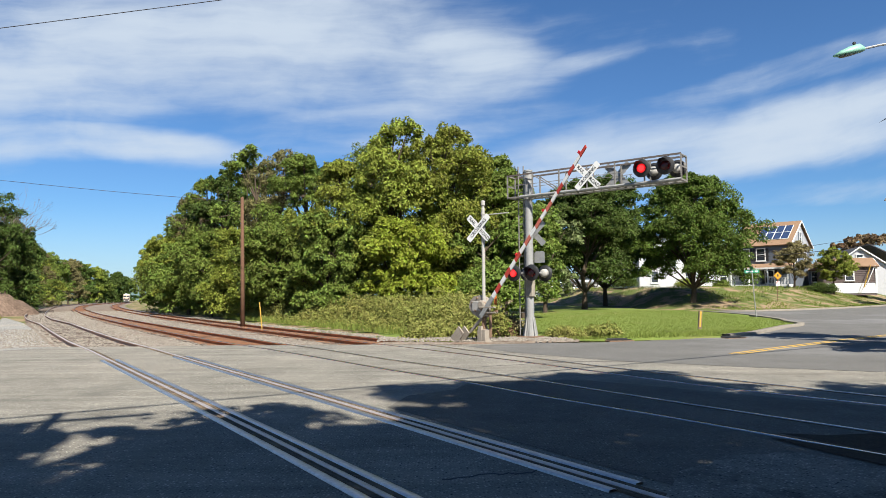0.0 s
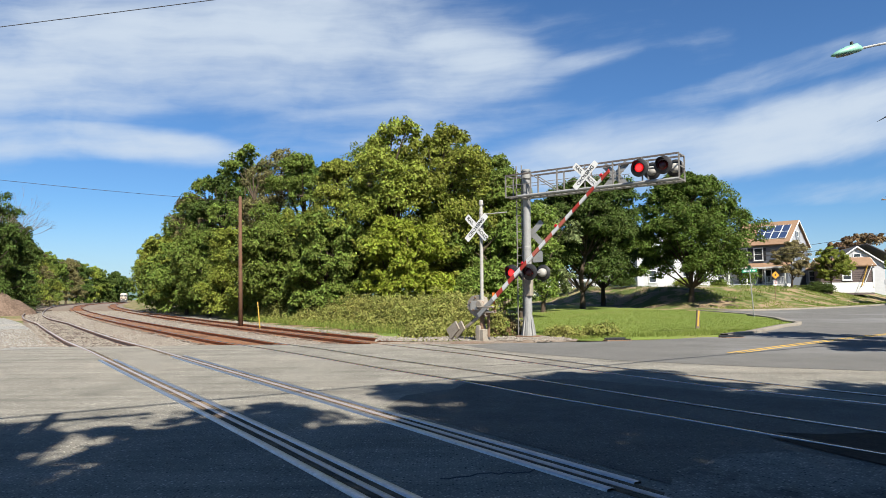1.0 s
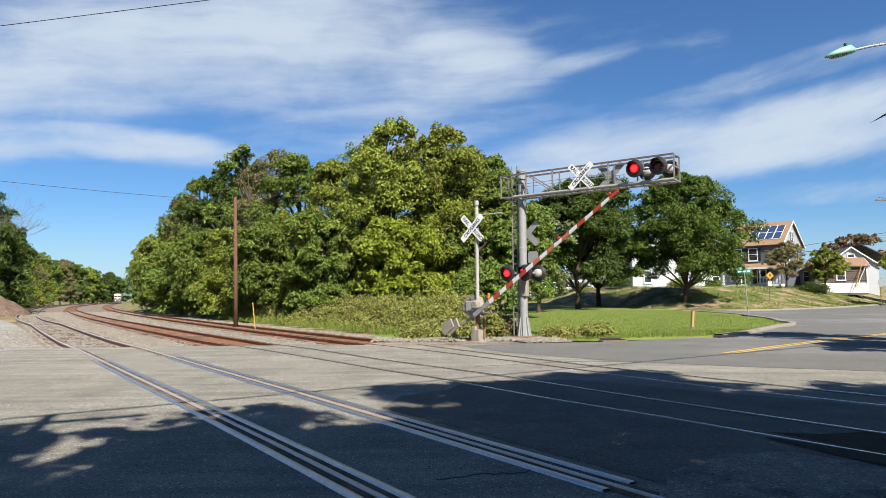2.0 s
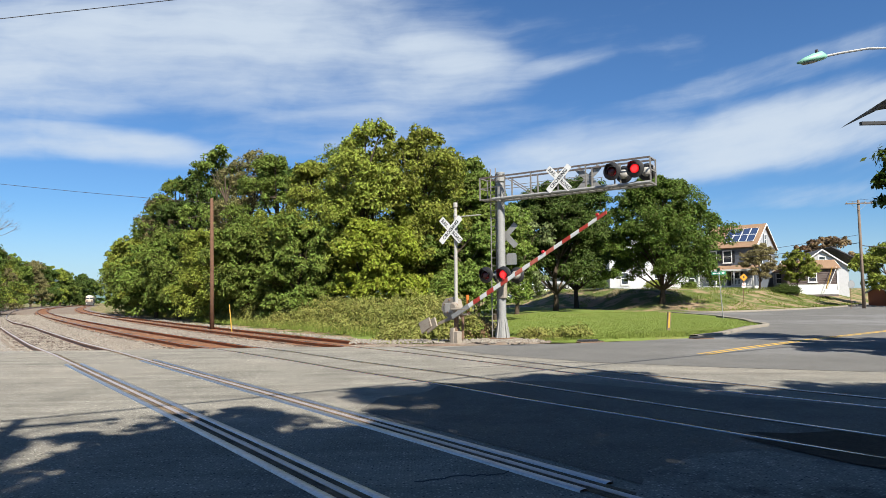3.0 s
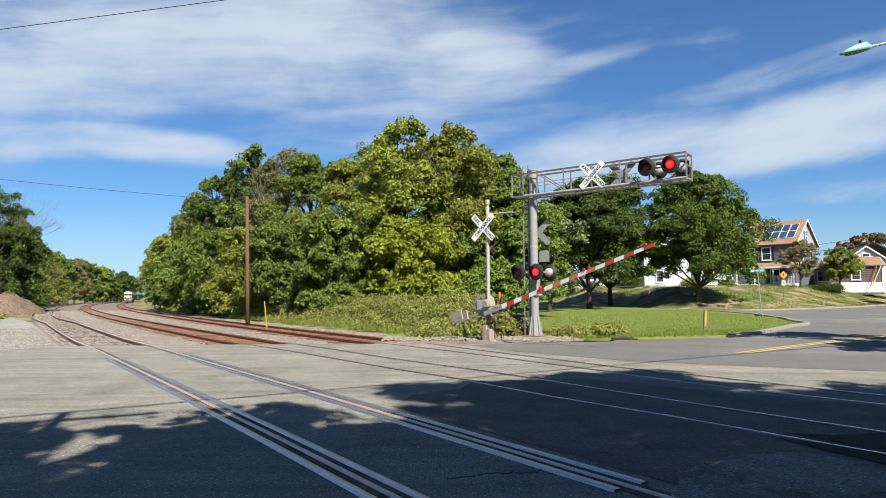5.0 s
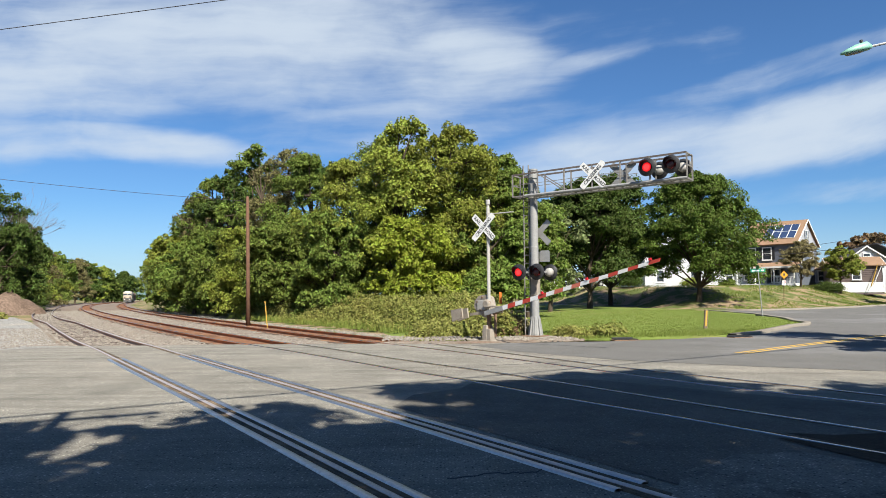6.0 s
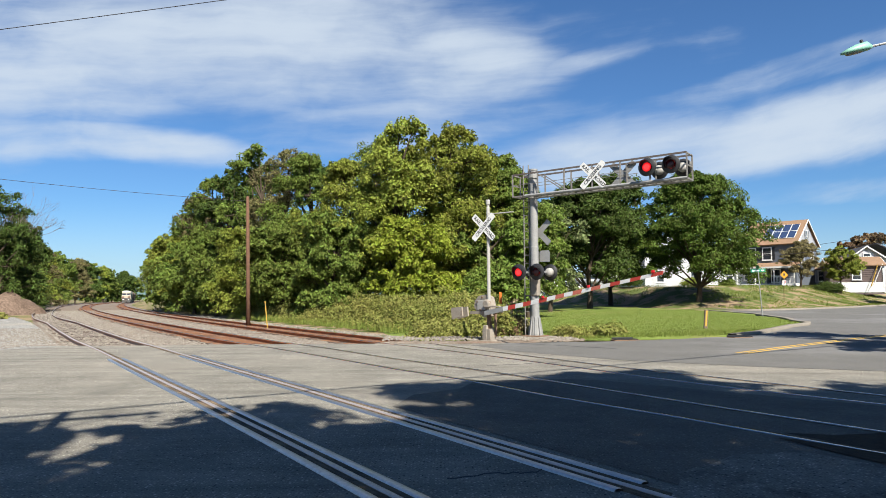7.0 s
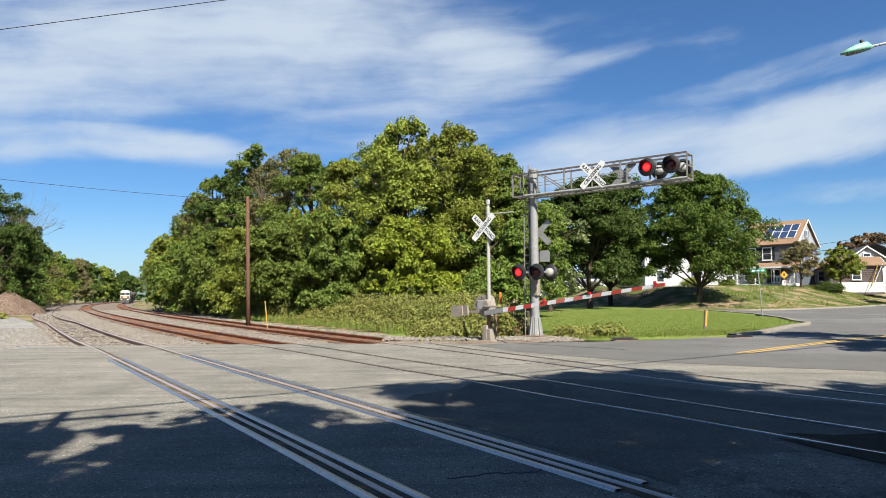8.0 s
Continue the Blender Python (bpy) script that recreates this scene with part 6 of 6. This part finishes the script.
bush(426, 0.6, 25.9, 1.15, 0.9, M["weed"], "yellow-green weeds behind the gate", name="weed_clump", per=60, size=0.07, clusters=34)
# roadside trees on the camera's side: they shade the road and reach into the view at the edge
tree(431, 17.6, 12.0, 11.0, 3.4, M["leaf_mid"], "leafy roadside tree that shades the street", start=3.2, clusters=150, per=80, size=0.2, shape="full")
tree(432, 6.6, -4.6, 10.5, 4.0, M["leaf_mid"], "low leafy roadside tree that shades the crossing", start=1.2, clusters=170, per=70, size=0.22, shape="full", group="roadside shade trees")
tree(430, 17.6, 19.6, 8.6, 2.9, M["leaf_dark"], "dark leafy tree beside the street", start=2.6, clusters=170, per=80, size=0.13)
for i, (x, y, h, s) in enumerate(((9.0, -2.4, 18.0, 5.0), (6.9, -3.6, 17.2, 4.4), (12.8, -3.2, 15.2, 5.0), (17.5, -2.2, 14.0, 5.0), (2.6, -4.4, 13.2, 4.9), (-1.8, -5.2, 13.0, 5.0), (-7.0, -5.6, 12.6, 5.2), (-12.5, -5.4, 12.6, 4.5), (8.0, -8.5, 15, 5))):
    tree(440 + i, x, y, h, s, M["leaf_mid"], "leafy roadside tree that shades the crossing", start=4.6, clusters=230, per=64, size=0.27, shape="full", group="roadside shade trees")


def build_mound():
    bm = bmesh.new()
    n = 26
    rings = []
    for j in range(9):
        r = 1 - j / 8
        rings.append([])
        for i in range(n):
            a = 2 * math.pi * i / n
            w = 1 + 0.18 * noise.noise((math.cos(a) * 2, math.sin(a) * 2, j * 0.3))
            rings[-1].append(bm.verts.new((3.9 * r * w * math.cos(a), 4.4 * r * w * math.sin(a), 3.0 * (1 - r) ** 0.85 + 0.25 * noise.noise((i * 0.5, j * 0.7, 3)) * r)))
    for a, b in zip(rings, rings[1:]):
        for i in range(n):
            bm.faces.new((a[i], a[(i + 1) % n], b[(i + 1) % n], b[i]))
    ob = part("earth_mound", bm, M["dirt"], None, "", True)
    ob.matrix_basis = pose(-51.5, 78, -0.3)
    tagged(ob, "heap of bare reddish-brown earth beside the siding", "mound")


def build_hill():
    xs = np.linspace(-900, 300, 60)
    verts, faces = [], []
    for i, x in enumerate(xs):
        h = 46 + 14 * math.sin(x * 0.006 + 1) + 5 * noise.noise((x * 0.02, 0, 0))
        verts += [(x, 1500, -5), (x, 1560, h * 0.7), (x, 1700, h)]
    for i in range(len(xs) - 1):
        for k in range(2):
            a = i * 3 + k
            faces.append((a, a + 3, a + 4, a + 1))
    tagged(raw("backdrop_hill", verts, faces, M["hill"], shade=True), "distant hazy wooded ridge", "hill", "", "structure")


build_mound()
build_hill()
rng_v = random.Random(3)
for i in range(9):
    y = rng_v.uniform(52, 66)
    bush(460 + i, -36.5 - rng_v.uniform(0, 9) - (y - 52) * 0.45, y, rng_v.uniform(0.4, 0.8), rng_v.uniform(0.6, 1.1), M["weed"], "low weeds at the edge of the gravel lot", name="weed_clump", per=40, size=0.1, clusters=20, group="weeds by the gravel lot")


# ---- the train ----
def bogie(parent, x):
    bm = box(bmesh.new(), (3.4, 2.0, 0.45), pose(x, 0, 0.62), 0.05)
    b = part("bogie", bm, M["loco_dark"], parent)
    for dx in (-1.2, 0, 1.2):
        for s in (-0.75, 0.75):
            part("wheel", lathe(bmesh.new(), [(0.46, -0.06), (0.5, 0.0), (0.46, 0.06)], 16, pose(x + dx, s, 0.5, 90)), M["rusty"], b)


def build_loco():
    """x is forward."""
    t = empty("locomotive", Matrix(), "cream diesel locomotive with a dark windscreen band and lit headlights", "locomotive")
    bm = bmesh.new()
    prism(bm, [(-21, 1.1), (-0.4, 1.1), (0.0, 1.5), (-0.15, 2.55), (-1.15, 2.8), (-1.75, 3.75), (-2.2, 4.35), (-4.4, 4.5), (-21, 4.5)], -1.48, 1.48, pose(0, 0, 0, 90))
    bmesh.ops.recalc_face_normals(bm, faces=bm.faces[:])
    bmesh.ops.bevel(bm, geom=bm.edges[:], offset=0.14, segments=2, affect="EDGES")
    body = part("body", bm, M["loco_cream"], t)
    for s in (-0.68, 0.68):
        part("windscreen", box(bmesh.new(), (0.06, 1.15, 0.78), pose(-1.46, s, 3.3, 0, -32, 0), 0.02), M["pane"], body, "dark windscreen")
    part("stripe", box(bmesh.new(), (0.05, 2.7, 0.5), pose(-0.03, 0, 1.62, 0, -8, 0), 0.01), M["loco_dark"], body, "dark band on the nose")
    part("roof_cap", prism(bmesh.new(), [(-1.15, -0.30), (1.15, -0.30), (0.95, 0.06), (0.5, 0.2), (-0.5, 0.2), (-0.95, 0.06)], 0, 3.2, pose(-5.1, 0, 4.42, 90) @ pose(0, 0, 0, 0, 90, 0)), M["trim"], body, "white rounded cab roof")
    for s in (-1, 1):
        part("nose_panel", box(bmesh.new(), (0.05, 0.62, 0.62), pose(-0.08, s * 0.95, 2.2, 0, -8, 0), 0.01), M["wagon_rust"], body, "brown panel on the nose")
        part("window_post", box(bmesh.new(), (0.08, 0.22, 0.9), pose(-1.44, s * 1.36, 3.3, 0, -32, 0), 0.02), M["loco_dark"], body)
    part("pilot", prism(bmesh.new(), [(-1.2, 0.25), (0.15, 0.25), (0.05, 1.15), (-1.2, 1.15)], -1.4, 1.4, pose(0, 0, 0, 90)), M["loco_dark"], t)
    for s in (-0.22, 0.22):
        part("headlight", lathe(bmesh.new(), [(0.12, 0), (0.12, 0.05)], 12, pose(-1.95, s, 4.12, 0, 60, 0)), M["headlight"], body, "lit headlight")
        part("ditch_light", lathe(bmesh.new(), [(0.09, 0), (0.09, 0.06)], 12, pose(0.02, s * 4.2, 1.35, 0, 90, 0)), M["headlight"], body, "lit ditch light")
    part("underframe", box(bmesh.new(), (20, 2.4, 0.6), pose(-10.5, 0, 0.95), 0.05), M["loco_dark"], t)
    part("coupler", box(bmesh.new(), (0.7, 0.3, 0.3), pose(0.4, 0, 0.85), 0.04), M["rusty"], t)
    for x in (-4.0, -17):
        bogie(t, x)
    for i in range(7):
        part("side_panel", box(bmesh.new(), (1.9, 3.04, 1.5), pose(-5.5 - i * 2.1, 0, 2.7), 0.04), M["loco_dark"] if i % 2 else M["wagon"], body)
    return t


def build_wagon(paint, label):
    t = empty("freight_wagon", Matrix(), label, "freight wagon", "wagons of the train")
    bm = bmesh.new()
    prism(bm, [(-1.5, 1.1), (1.5, 1.1), (1.52, 4.2), (0.8, 4.75), (-0.8, 4.75), (-1.52, 4.2)], -16.4, 0, pose(0, 0, 0, 90) @ pose(0, 0, 0, 0, 90, 0))
    bmesh.ops.recalc_face_normals(bm, faces=bm.faces[:])
    b = part("body", bm, paint, t)
    for i in range(12):
        part("rib", box(bmesh.new(), (0.1, 3.12, 3.0), pose(-0.7 - i * 1.36, 0, 2.65)), paint, b)
    part("underframe", box(bmesh.new(), (16, 2.2, 0.4), pose(-8.2, 0, 0.95)), M["loco_dark"], t)
    for x in (-2.4, -14):
        bogie(t, x)
    return t


loco = build_loco()
wagons = [build_wagon(M["wagon"], "tall grey-brown covered freight wagon behind the locomotive"), build_wagon(M["wagon_rust"], "tall rust-brown covered freight wagon in the train"),
          build_wagon(M["wagon"], "tall grey-brown covered freight wagon in the train"), build_wagon(M["wagon_rust"], "tall rust-brown covered freight wagon at the rear")]


# ---- what moves ----
def train_row(front_y):
    """Pose of a vehicle whose front is at that distance along the far track."""
    slope = (track_x("c", front_y) - track_x("c", front_y + 18)) / -18
    d = Vector((-slope, -1, 0)).normalized()
    return pose(track_x("c", front_y), front_y, -0.05, 0, 0, math.degrees(math.atan2(d.y, d.x)))


def motions():
    for vehicle, gap in ((loco, 0.0), *((w, 20.5 + 16.6 * i) for i, w in enumerate(wagons))):
        walk(vehicle, [(t, train_row(340 - 14.1 * t + gap)) for t in (0.0, 1.0, 2.0, 3.0, 4.0, 5.0, 6.0, 7.0, 8.0)])
    walk(gate_arm, [(t, pose(0.15, -0.22, 1.05, 0, -e - 1.3, 0)) for t, e in (
        (0.0, 47.8), (0.2, 45.5), (0.4, 43.1), (0.6, 40.9), (0.8, 39.0), (1.0, 37.3), (1.2, 35.4), (1.5, 33.5), (2.8, 26.2), (3.0, 25.0), (3.5, 22.3),
        (3.8, 20.7), (4.0, 19.8), (4.5, 17.7), (4.7, 16.9), (5.8, 12.5), (6.0, 11.8), (6.5, 10.2), (7.0, 8.7), (7.5, 7.2), (8.0, 6.0))])
    # the flashers: each lens turns its lit face out for half of a beat of about 1.2 s
    change = (0.167, 0.733, 1.333, 1.933, 2.533, 3.133, 3.733, 4.333, 4.933, 5.467, 6.033, 6.633, 7.233, 7.833)
    for lens, second in LENSES:
        lit = second == 0
        rows = [(0.0, 180 if lit else 0)]
        for c in change:
            a, b = (180, 360) if lit else (0, 180)
            lit = not lit
            rows += [(c - 1 / 30, a), (c, a + 62), (c + 1 / 30, a + 122), (c + 2 / 30, b)]
        rows.append((8.0, rows[-1][1]))
        walk(lens, [(t, pose(0, -0.045, 0, 0, 0, a)) for t, a in rows])


motions()
